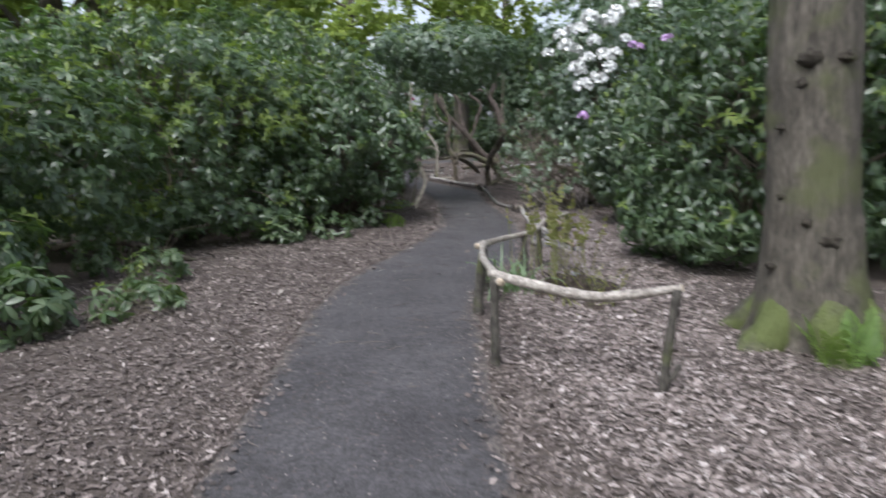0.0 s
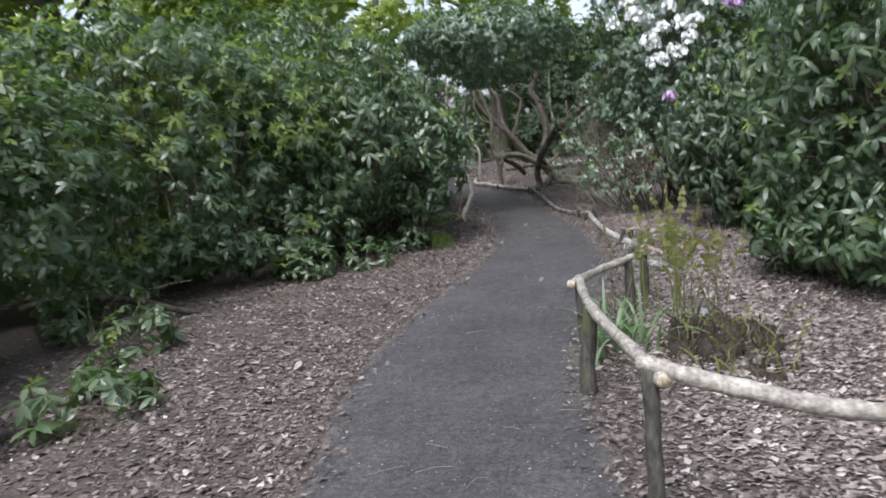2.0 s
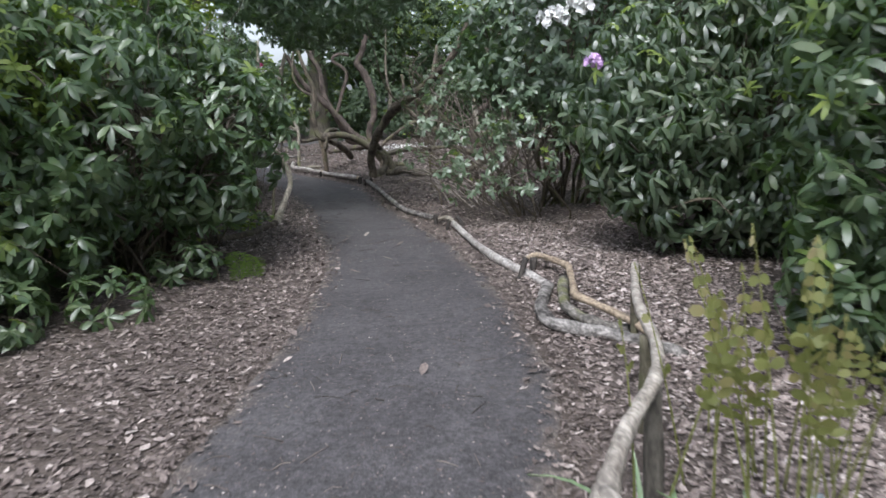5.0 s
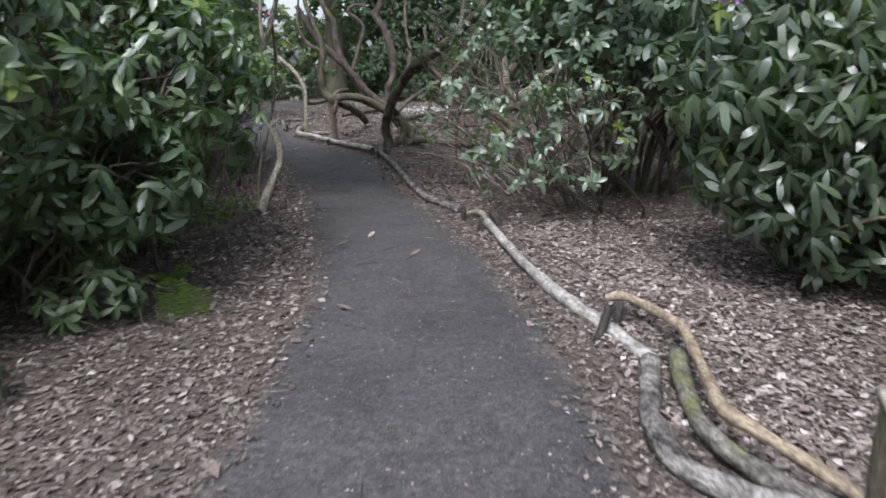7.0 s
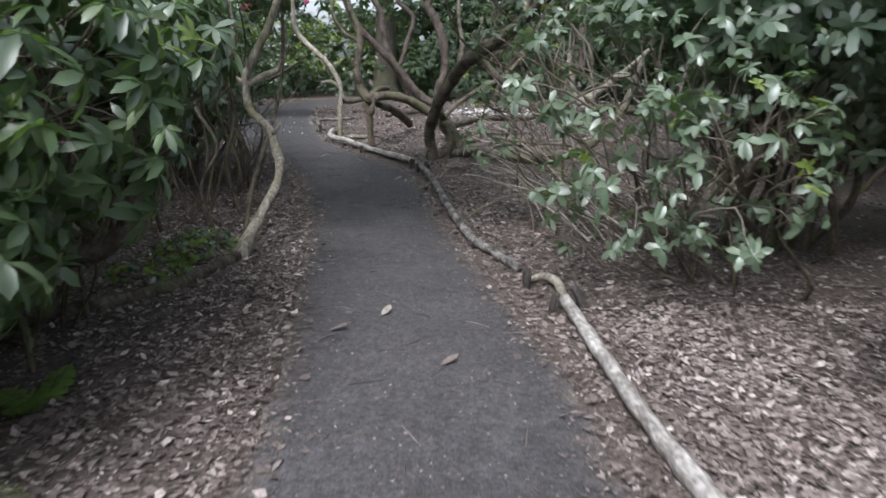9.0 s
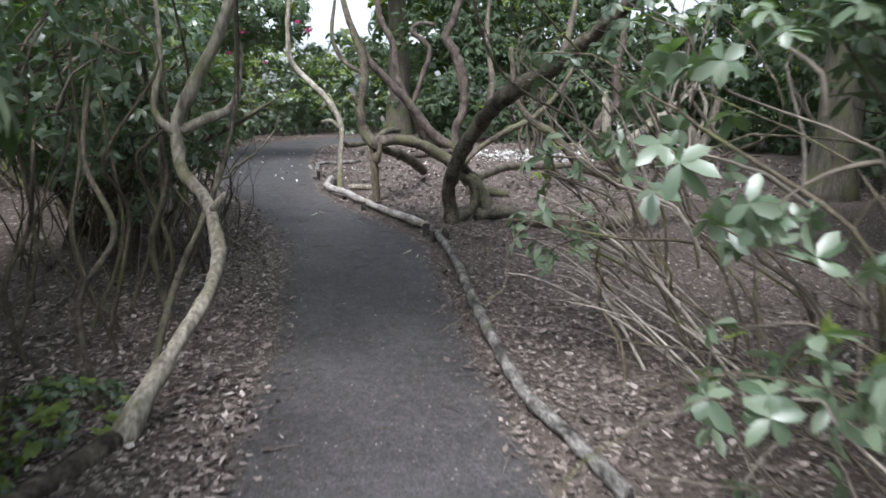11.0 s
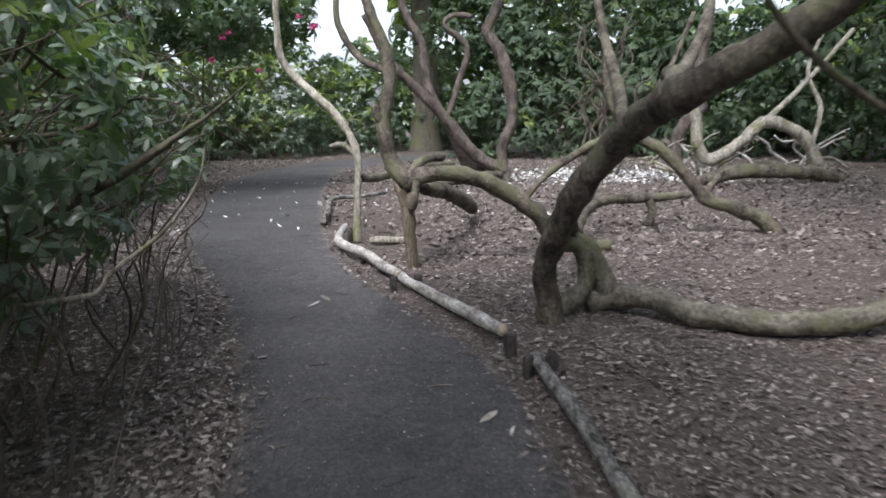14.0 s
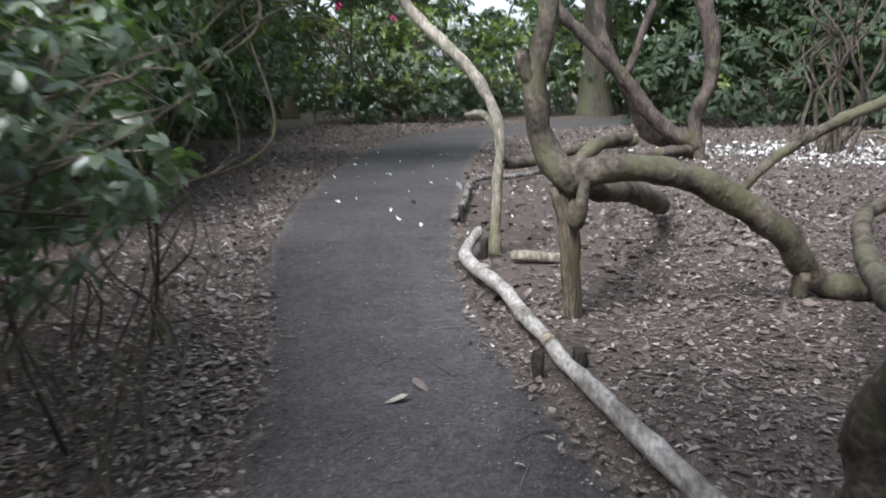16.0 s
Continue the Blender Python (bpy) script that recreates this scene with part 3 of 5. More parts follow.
lay_leaves("leaf_litter", "dull brown fallen leaves on the open ground under the trees", "leaf litter", scatter(60000, -8, 11, 24.5, 44, RNG, lambda x, y: (x < edge_left(y) + 0.1) | (x > edge_right(y) - 0.1)), M_LITTER, 1.0, RNG, 0.03)
lay_leaves("path_crumbs", "small crumbs of leaf and bark trodden into the path", "leaf crumbs", scatter(70000, -3, 2, 0, 28, RNG, lambda x, y: (x > edge_left(y)) & (x < edge_right(y))), M_LITTER, 0.22, RNG, 0.002, 0.12)
lay_leaves("rim_litter", "crumbled leaves along the edges of the path", "leaf crumbs", scatter(330000, -4, 2, 0, 26, RNG, lambda x, y: np.abs(np.minimum(x - edge_left(y), edge_right(y) - x) + 0.03) < 0.24 * RNG.random(len(x)) ** 1.5), M_LITTER, 0.36, RNG, 0.008, 0.25)
lay_leaves("bleached_litter", "pale bleached fallen leaves on the open bank behind the logs", "leaf litter", scatter(100000, 0.4, 4.2, 1.5, 15.0, RNG, lambda x, y: (x > edge_right(y) + 0.05 + 0.7 * RNG.random(len(x))) & (RNG.random(len(x)) < np.clip(1.2 - (x - edge_right(y)) / 2.6, 0.1, 1))), M_LITTER_PALE, 0.62, RNG, 0.02, 0.22)
lay_leaves("bleached_litter", "pale curled leaves among the dark litter under the bushes", "leaf litter", scatter(26000, -4.5, 0, 14.5, 30, RNG, lambda x, y: (x < edge_left(y) + 0.05) & (RNG.random(len(x)) < np.clip(1.1 + (x - edge_left(y)) / 1.8, 0.1, 1))), M_LITTER_PALE, 0.66, RNG, 0.02, 0.3)
lay_leaves("leaf_litter", "fine brown litter on the open ground round the old trees", "leaf litter", scatter(150000, 0.5, 8.5, 17.5, 31, RNG, lambda x, y: (x > edge_right(y) + 0.02) & (RNG.random(len(x)) < np.clip(1.3 - (x - 0.8) / 6, 0.25, 1))), M_LITTER, 0.5, RNG, 0.012, 0.25)
petal_places = np.vstack([scatter(5200, 1.2, 7.5, 31.5, 36.5, RNG, lambda x, y: RNG.random(len(x)) < np.exp(-((x - 4.6) / 2.3) ** 2 - ((y - 34) / 1.6) ** 2)), scatter(130, -4, 3, 27, 35, RNG, lambda x, y: x > -9), scatter(1, -0.6, 0.8, 18, 25, RNG, lambda x, y: x > -9)])
lay_leaves("fallen_petals", "white rhododendron petals fallen on the ground", "petals", petal_places, M_WHITE, 1.25, RNG, 0.03, 0.5)

twigs = []
for i in range(900):
    y = RNG.uniform(1, 27)
    x = RNG.uniform(edge_left(y) - 1.3, edge_right(y) + 1.6)
    a, l, r = RNG.uniform(0, 6.28), RNG.uniform(0.04, 0.2), RNG.uniform(0.001, 0.0028)
    z = float(ground_height(np.array([x]), np.array([y]))[0]) + 0.027
    twigs.append(([(x, y, z, r), (x + math.cos(a) * l * 0.5, y + math.sin(a) * l * 0.5 + RNG.normal() * 0.015, z + 0.004, r), (x + math.cos(a) * l, y + math.sin(a) * l, z, r * 0.6)], dict(sides=4, step=0.08, lump=0)))
tagged(part("twigs", many(twigs), M_TWIG), "thin dead twigs lying on path and litter", "twigs", kind="stuff")

for k, (x, y, a, pale) in enumerate(((0.33, 15.15, 60, 1), (-0.63, 23.25, 20, 1), (-0.45, 23.4, 140, 0), (-1.75, 7.35, 80, 1), (0.02, 14.9, 10, 0), (0.62, 14.3, 30, 0), (0.2, 9.9, 70, 0), (-0.5, 10.9, 120, 0), (0.55, 21.0, 30, 1), (0.1, 12.9, 160, 0))):
    v, f = leaf_template(0.12, 0.055, -0.3, 0.35, True)
    m = np.array(pose(x, y, float(ground_height(np.array([x]), np.array([y]))[0]) + 0.028, 0, 0, a))[None]
    tagged(part("fallen_leaf", swarm(v, f, m), M_TWIG_PALE if pale else M_LITTER), "single large dry leaf lying on the path", "leaf", "large fallen leaves")

# ---------------------------------------------------------------- rustic fence
fence = thing("rustic_fence", (0.3, 5.07, G), "low rustic fence of pale crooked branches on short posts", "fence")


def rail(points, seed):
    r = part("rail", tube(points, sides=12, step=0.04, lump=0.13, seed=seed), M_RAIL, fence, "pale stripped branch rail")
    for p, q in ((points[0], points[1]), (points[-1], points[-2])):
        d = (Vector(p[:3]) - Vector(q[:3])).normalized()
        e = Vector(p[:3])
        part("sawn_end", tube([(*(e - d * 0.002), p[3] * 0.93), (*(e + d * 0.004), p[3] * 0.9)], sides=12, lump=0.03), M_CUT, r, "pale sawn end")


def post(x, y, top, r, lean=(0, 0), seed=0, mat=None):
    part("post", tube([(x, y, G - 0.08, r * 1.08), (x + lean[0] * 0.4, y + lean[1] * 0.4, G + (top - G) * 0.45, r), (x + lean[0], y + lean[1], top, r * 0.95)], sides=10, step=0.06, lump=0.1, seed=seed), mat or M_POST, fence)


rail([(0.27, 5.12, 0.52, 0.032), (0.45, 4.98, 0.485, 0.036), (0.75, 4.8, 0.44, 0.036), (0.95, 4.68, 0.43, 0.034), (1.15, 4.57, 0.47, 0.031), (1.4, 4.44, 0.53, 0.028)], 1)
rail([(0.34, 5.02, 0.47, 0.033), (0.31, 5.5, 0.455, 0.032), (0.28, 6.3, 0.41, 0.031), (0.3, 7.0, 0.37, 0.03), (0.34, 7.6, 0.36, 0.029)], 2)
rail([(0.27, 7.5, 0.34, 0.034), (0.55, 7.95, 0.345, 0.03), (0.88, 8.4, 0.34, 0.028), (1.05, 8.75, 0.36, 0.026), (1.15, 9.1, 0.39, 0.025), (1.38, 9.65, 0.37, 0.024), (1.6, 10.12, 0.37, 0.023)], 3)
post(0.3, 5.07, 0.5, 0.034, (0.0, 0.01), 1)
post(1.29, 4.44, 0.52, 0.03, (0.08, 0.0), 2)
part("spur", tube([(1.3, 4.44, G + 0.06, 0.02), (1.36, 4.43, G + 0.13, 0.02), (1.39, 4.43, G + 0.2, 0.016)], sides=7, step=0.04), M_POST, fence)
post(0.23, 6.6, 0.4, 0.046, (0.06, 0.02), 3)
post(0.35, 7.55, 0.34, 0.042, (-0.01, 0.0), 4)
post(1.06, 8.84, 0.35, 0.036, (0.0, 0.0), 5, M_POST_MOSS)
post(0.83, 8.3, 0.33, 0.038, (0.0, 0.02), 6)
post(1.58, 10.08, 0.37, 0.029, (0.01, 0.0), 7, M_POST_MOSS)

# ---------------------------------------------------------------- planted bed inside the fence
rng = np.random.default_rng(5)
rootstock = thing("fern_rootstock", (1.3, 7.45, G), "dark mossy fern rootstock mound with old roots", "plant")
for k in range(64):
    a, d = k * 2.4, math.sqrt((k + 0.5) / 64)
    x, y = 1.24 + 0.42 * math.cos(a) * d, 7.2 + 0.78 * math.sin(a) * d
    r, h = rng.uniform(0.045, 0.11), rng.uniform(0.07, 0.22) * (1.15 - 0.6 * d)
    bm = bmesh.new()
    bmesh.ops.create_icosphere(bm, subdivisions=3, radius=1)
    for v in bm.verts:
        q = v.co.copy()
        f = 1 + 0.35 * noise.noise(q * 2.3 + Vector((k, 0, 0))) + 0.28 * noise.noise(q * 6 + Vector((0, k, 0))) + 0.25 * noise.noise(q * 14)
        v.co = Vector((x + q.x * r * f, y + q.y * r * f, G - 0.02 + q.z * h * f))
    part("mound", bm, (M_ROOT, M_ROOT_MOSS, M_ROOT)[k % 3], rootstock)
for k in range(70):
    a, d = rng.uniform(0, 6.28), math.sqrt(rng.random())
    x, y, l = 1.24 + 0.42 * math.cos(a) * d, 7.2 + 0.78 * math.sin(a) * d, rng.uniform(0.05, 0.16)
    z = G + 0.13 * (1 - d * 0.7)
    part("old_stalk", tube([(x, y, z - 0.05, 0.009), (x + rng.normal() * 0.02, y + rng.normal() * 0.02, z + l * 0.5, 0.007), (x + rng.normal() * 0.05, y + rng.normal() * 0.05, z + l, 0.004)], sides=5, step=0.05, lump=0.1), (M_ROOT, M_TWIG, M_FERN_YOUNG)[k % 3], rootstock)
tuft, tris = leaf_template(0.05, 0.014, 0.4, 0.2, False)
at = np.column_stack([1.24 + rng.normal(size=260) * 0.2, 7.2 + rng.normal(size=260) * 0.36, G + rng.uniform(0.02, 0.12, 260)])
tagged(part("moss", swarm(tuft @ np.array(pose(0, 0, 0, 0, -60, 0))[:3, :3].T, tris, frames_along(at, rng.normal(size=(260, 3)) * 0.5 + np.array([0, 0, 1.0]), rng.uniform(0.5, 1.1, 260), rng)), M_FERN_YOUNG, rootstock, "yellow-green moss tufts"), kind="stuff")


def frond(base, direction, length, lift, pinna, width, seed, stem_from=0.15, sag=0.25, ragged=0.0):
    """One fern leaf: a rachis and its two rows of pinnae, as vertices and faces."""
    r = np.random.default_rng(seed)
    d = np.array([math.cos(direction), math.sin(direction), 0.0])
    rows = []
    for i in range(9):
        u = i / 8
        out = length * (math.cos(lift) * u + sag * u * u)
        up = length * (math.sin(lift) * u - (sag * 1.1) * u ** 2.5)
        rows.append(np.array(base) + d * out + np.array([0, 0, up]))
    rows = np.array(rows)
    ms = []
    for u in np.linspace(stem_from, 0.98, pinna):
        i = min(int(u * 8), 7)
        p = rows[i] + (rows[i + 1] - rows[i]) * (u * 8 - i)
        t = rows[i + 1] - rows[i]
        t /= np.linalg.norm(t)
        side = np.cross(t, [0, 0, 1.0])
        side /= np.linalg.norm(side) + 1e-6
        up = np.cross(side, t)
        if r.random() < ragged:
            continue
        w = width * math.sin(math.pi * min(1, 0.18 + 0.82 * u)) ** 0.7 * (1 - ragged * 0.9 * r.random())
        for s in (-1, 1):
            x = side * s * 0.9 + t * 0.35 + up * r.normal() * (0.12 + ragged)
            x /= np.linalg.norm(x)
            y = np.cross(up, x)
            y /= np.linalg.norm(y)
            z = np.cross(x, y)
            m = np.eye(4)
            m[:3, 0], m[:3, 1], m[:3, 2], m[:3, 3] = x * w, y * length, z * w, p
            ms.append(m)
    return rows, ms


def fern(name, label, place, fronds, length, lift, width, mat, seed, stem=0.003, pinna=26, stem_from=0.15, spread=0.05, pin_w=0.035, spin=None, sag=0.25, ragged=0.0):
    r = np.random.default_rng(seed)
    top = thing(name, (place[0], place[1], G), label, "fern")
    for k in range(fronds):
        a = 6.283 * k / fronds + r.uniform(-0.4, 0.4) if spin is None else spin + r.uniform(-0.7, 0.7)
        b = (place[0] + r.normal() * spread, place[1] + r.normal() * spread, place[2])
        L = length * r.uniform(0.7, 1.15)
        rows, ms = frond(b, a, L, lift + r.uniform(-0.15, 0.15), pinna, width * r.uniform(0.8, 1.2), seed * 50 + k, stem_from, sag, ragged)
        v, t = leaf_template(1.0, pin_w / 0.5, 0.25, 0.2, False)
        f = tagged(part("frond", swarm(v, t, np.array(ms)), mat, top), kind="stuff")
        part("stalk", tube([(*p, stem * (1.2 - 0.8 * i / 8)) for i, p in enumerate(rows)], sides=5, step=0.08, lump=0), mat, f)
    return top


fern("tall_royal_fern", "tall young bronze-green fern shoots rising from a mossy rootstock", (1.15, 7.95, G + 0.1), 14, 0.95, 1.46, 0.085, M_FERN_YOUNG, 3, 0.0045, 11, 0.5, 0.17, 0.022, sag=0.06, ragged=0.45)
fern("tall_royal_fern", "tall young bronze-green fern shoots with curled tips", (1.35, 8.35, G + 0.03), 11, 0.85, 1.45, 0.08, M_FERN_YOUNG, 4, 0.004, 11, 0.5, 0.2, 0.022, sag=0.06, ragged=0.45)
fern("tall_royal_fern", "short young fern shoots on the dark rootstock", (1.2, 7.35, G + 0.1), 8, 0.34, 1.25, 0.05, M_FERN_YOUNG, 6, 0.003, 11, 0.3, 0.2, 0.018, ragged=0.4)
fern("fern", "bright green fern with arching fronds at the bush's foot", (-0.95, 13.02, G - 0.02), 4, 0.36, 1.4, 0.13, M_FERN, 7, 0.003, 20, 0.1, 0.07, 0.012, spin=-1.4, sag=0.14)
fern("fern", "small green fern under the bush", (-1.25, 14.0, G - 0.05), 4, 0.28, 0.7, 0.09, M_FERN, 8, 0.0025, 24, 0.1)
fern("fern", "bright green fern at the foot of the tall tree", (2.62, 4.98, G), 10, 0.42, 1.25, 0.085, M_FERN, 9, 0.0025, 30, 0.1, 0.1, 0.013, sag=0.14)
fern("fern", "green fern beside the mossy trunk", (2.85, 4.98, G), 6, 0.28, 1.1, 0.07, M_FERN, 10, 0.003, 26, 0.1, 0.1, 0.018)

irises = thing("iris_clump", (0.62, 7.45, G), "clump of green strap-shaped leaves leaning through the fence", "plant")
for k in range(48):
    a = rng.uniform(0, 6.28)
    l = rng.uniform(0.3, 0.62)
    b = np.array([0.62 + rng.normal() * 0.1, 7.45 + rng.normal() * 0.22, G])
    fall = rng.uniform(0.2, 0.9)
    w = rng.uniform(0.009, 0.016)
    bm = bmesh.new()
    side = Vector((-math.sin(a), math.cos(a), 0))
    last = None
    for i in range(8):
        u = i / 7
        c = Vector(b) + Vector((math.cos(a), math.sin(a), 0)) * l * 0.75 * u ** 1.5 * fall * 1.4 + Vector((0, 0, l * (u - fall * 0.75 * u ** 2.4)))
        ww = w * (1 - u ** 3 * 0.9)
        row = [bm.verts.new(c - side * ww + Vector((0, 0, 0.004))), bm.verts.new(c), bm.verts.new(c + side * ww + Vector((0, 0, 0.004)))]
        if last:
            bm.faces.new((last[0], last[1], row[1], row[0]))
            bm.faces.new((last[1], last[2], row[2], row[1]))
        last = row
    part("leaf_blade", bm, M_STRAP, irises)

# ---------------------------------------------------------------- logs edging the path


def log(label, points, mat, seed=0, name="edging_log", sides=12, lump=0.12, group="logs edging the path"):
    ob = part(name, tube(points, sides=sides, step=0.05, lump=lump, seed=seed), mat)
    if mat in (M_SILVER, M_RAIL):
        for p, q in ((points[0], points[1]), (points[-1], points[-2])):
            d = (Vector(p[:3]) - Vector(q[:3])).normalized()
            e = Vector(p[:3])
            part("cut_end", tube([(*(e - d * 0.002), p[3] * 0.92), (*(e + d * 0.004), p[3] * 0.88)], sides=12, lump=0.03), M_CUT, ob, "pale sawn end")
    return tagged(ob, label, "log", group)


def stake(x, y, h, r, lean=(0, 0), seed=0):
    bm_pts = [(x, y, level(y) - 0.06, r), (x + lean[0] * 0.5, y + lean[1] * 0.5, G + h * 0.5, r * 1.02), (x + lean[0], y + lean[1], G + h, r * 0.92)]
    tagged(part("stake", tube(bm_pts, sides=5, step=0.04, lump=0.22, seed=seed), M_STAKE), "short dark wooden stake driven in beside the edging log", "stake", "stakes holding the edging logs")


log("long silvery peeling log lying along the path", [(1.46, 15.08, -0.1, 0.036), (1.44, 14.4, -0.11, 0.038), (1.41, 13.56, -0.11, 0.04), (1.42, 12.9, -0.11, 0.043), (1.44, 12.5, -0.1, 0.043), (1.48, 12.05, -0.1, 0.044), (1.52, 11.56, -0.1, 0.042)], M_SILVER, 1)
log("crooked pale branch stub where two edging logs meet", [(1.35, 15.62, -0.13, 0.016), (1.44, 15.6, -0.1, 0.024), (1.5, 15.45, -0.1, 0.03), (1.48, 15.2, -0.13, 0.03)], M_LIMB_PALE, 2, "branch")
log("thin weathered edging log half sunk in leaves", [(1.34, 16.0, -0.15, 0.034), (1.24, 16.6, -0.17, 0.036), (1.13, 17.2, -0.18, 0.038), (1.07, 18.8, -0.18, 0.04), (1.06, 20.1, -0.18, 0.04), (1.02, 20.9, -0.16, 0.04), (0.97, 21.45, -0.14, 0.04), (0.95, 21.7, -0.13, 0.036)], M_OLDLOG, 3)
log("pale silvery log on the inside of the bend", [(0.81, 22.15, -0.1, 0.044), (0.53, 22.86, -0.11, 0.045), (0.19, 23.66, -0.1, 0.043), (0.12, 23.86, -0.09, 0.044)], M_SILVER, 4)
log("pale bent log on the inside of the bend", [(0.1, 23.9, -0.08, 0.042), (-0.08, 24.4, -0.09, 0.047), (-0.24, 24.85, -0.07, 0.048), (-0.5, 25.38, -0.07, 0.052), (-0.61, 25.75, -0.05, 0.05), (-0.58, 26.3, 0.0, 0.04)], M_SILVER, 5)
log("weathered edging log at the far bend", [(-0.98, 27.4, -0.1, 0.04), (-1.0, 28.2, -0.1, 0.04), (-1.12, 29.9, -0.06, 0.04), (-0.7, 30.3, -0.08, 0.035), (-0.24, 30.9, -0.08, 0.035)], M_OLDLOG, 6)
log("short pale log lying on the litter", [(-0.26, 25.85, -0.1, 0.045), (0.13, 25.8, -0.1, 0.045)], M_LIMB_PALE, 7, "short_log", group="")
log("thick grey rotting log curved beside the path", [(1.5, 11.5, -0.09, 0.048), (1.37, 11.22, -0.1, 0.05), (1.26, 10.97, -0.1, 0.046), (1.21, 10.62, -0.1, 0.048), (1.3, 10.38, -0.1, 0.053), (1.48, 10.22, -0.1, 0.045), (1.64, 9.93, -0.1, 0.044), (1.73, 9.72, -0.11, 0.036)], M_OLDLOG, 8, "old_log", group="", lump=0.2)
log("mossy grey log lying beside a thicker rotting log", [(1.63, 11.5, -0.05, 0.04), (1.57, 11.33, -0.06, 0.044), (1.47, 11.05, -0.07, 0.038), (1.4, 10.75, -0.07, 0.04), (1.44, 10.42, -0.07, 0.042), (1.6, 10.2, -0.09, 0.038)], M_OLDLOG_MOSSY, 9, "old_log", group="", lump=0.18)
log("pale tan crooked branch lying over old logs", [(1.58, 12.33, -0.02, 0.015), (1.64, 12.3, 0.0, 0.03), (1.67, 12.2, 0.02, 0.027), (1.71, 11.85, 0.03, 0.026), (1.71, 11.62, 0.04, 0.031), (1.68, 11.5, 0.04, 0.027), (1.52, 10.98, 0.03, 0.026), (1.45, 10.76, 0.03, 0.031), (1.46, 10.66, 0.03, 0.028), (1.52, 10.4, 0.02, 0.026), (1.59, 10.1, 0.0, 0.026), (1.64, 9.88, -0.05, 0.027)], M_TAN, 10, "branch", group="")
for k, (x, y, h, r, ln) in enumerate(((1.37, 11.92, 0.2, 0.03, (0.1, 0.06)), (1.57, 12.12, 0.17, 0.034, (0.02, 0.02)), (1.6, 15.0, 0.14, 0.03, (-0.1, 0.06)), (1.36, 15.05, 0.1, 0.024, (0.05, 0.0)), (1.33, 15.6, 0.1, 0.03, (0, 0)), (0.84, 21.98, 0.07, 0.042, (0, 0)), (0.9, 21.62, 0.05, 0.042, (0, 0)), (1.06, 21.6, 0.05, 0.042, (-0.04, 0.03)), (0.06, 23.66, 0.1, 0.03, (0, 0)), (0.27, 23.72, 0.1, 0.04, (0, 0)), (-0.5, 26.0, 0.16, 0.035, (0, 0)), (-0.93, 27.6, 0.15, 0.04, (0, 0)))):
    stake(x, y, h, r, ln, k)

# ---------------------------------------------------------------- trees of the bend


def tree(name, label, place, parts, category="tree"):
    """A tree of crooked limbs: parts are (name, material, points)."""
    top = thing(name, (place[0], place[1], G), label, category)
    for k, (n, mat, pts) in enumerate(parts):
        part(n, tube(pts, sides=14, step=0.06, lump=0.15, seed=k + 5), mat, top)
    return top


tree("old_rhododendron", "old leaning rhododendron with a dark twisted trunk and arched root", (1.2, 22.5), [
    ("trunk", M_LIMB, [(1.2, 22.5, G - 0.12, 0.1), (1.16, 22.45, 0.05, 0.087), (1.13, 22.4, 0.22, 0.083), (1.18, 22.2, 0.56, 0.087), (1.3, 22.0, 0.86, 0.087), (1.45, 21.85, 1.1, 0.091), (1.54, 21.6, 1.26, 0.087), (1.62, 21.25, 1.38, 0.087), (1.85, 20.95, 1.55, 0.083), (2.2, 20.6, 1.85, 0.074), (2.6, 20.2, 2.3, 0.061), (2.9, 19.9, 3.0, 0.044)]),
    ("root", M_ROOT_LIMB, [(1.22, 22.6, G, 0.065), (1.36, 22.68, -0.06, 0.07), (1.47, 22.7, 0.04, 0.065), (1.49, 22.7, 0.2, 0.06), (1.42, 22.65, 0.34, 0.055), (1.28, 22.5, 0.42, 0.05)]),
    ("root", M_ROOT_LIMB, [(1.34, 22.65, 0.42, 0.055), (1.5, 22.72, 0.32, 0.075), (1.6, 22.75, 0.13, 0.085), (1.66, 22.75, -0.05, 0.1)]),
    ("root", M_ROOT_LIMB, [(1.5, 22.7, -0.1, 0.07), (1.7, 22.72, -0.05, 0.085), (1.95, 22.5, -0.03, 0.08), (2.15, 22.25, -0.06, 0.08), (2.5, 22.05, -0.08, 0.08), (2.9, 21.95, -0.06, 0.08), (3.3, 22.0, 0.0, 0.075), (3.8, 22.3, 0.2, 0.07), (4.3, 22.6, 0.7, 0.06), (4.6, 22.8, 1.4, 0.05)]),
    ("limb", M_LIMB, [(1.6, 21.4, 1.34, 0.05), (1.85, 22.0, 1.5, 0.06), (2.1, 22.8, 1.55, 0.06), (2.5, 23.6, 1.65, 0.055), (2.9, 24.2, 2.1, 0.05), (3.1, 24.5, 2.8, 0.035)]),
    ("limb", M_LIMB, [(1.5, 21.8, 1.15, 0.04), (1.62, 22.4, 1.45, 0.045), (1.68, 22.8, 1.62, 0.038), (1.66, 23.2, 2.2, 0.03), (1.75, 23.5, 3.2, 0.012)]),
    ("limb", M_LIMB, [(1.25, 22.15, 0.6, 0.05), (1.6, 23.6, 0.3, 0.06), (2.1, 25.4, 0.22, 0.06), (2.6, 26.5, 0.2, 0.06), (3.25, 26.8, 0.18, 0.06), (3.8, 26.9, 0.2, 0.04)]),
    ("stub", M_LIMB, [(3.25, 26.8, 0.18, 0.06), (3.28, 26.75, 0.0, 0.05), (3.2, 26.7, -0.17, 0.07)]),
])
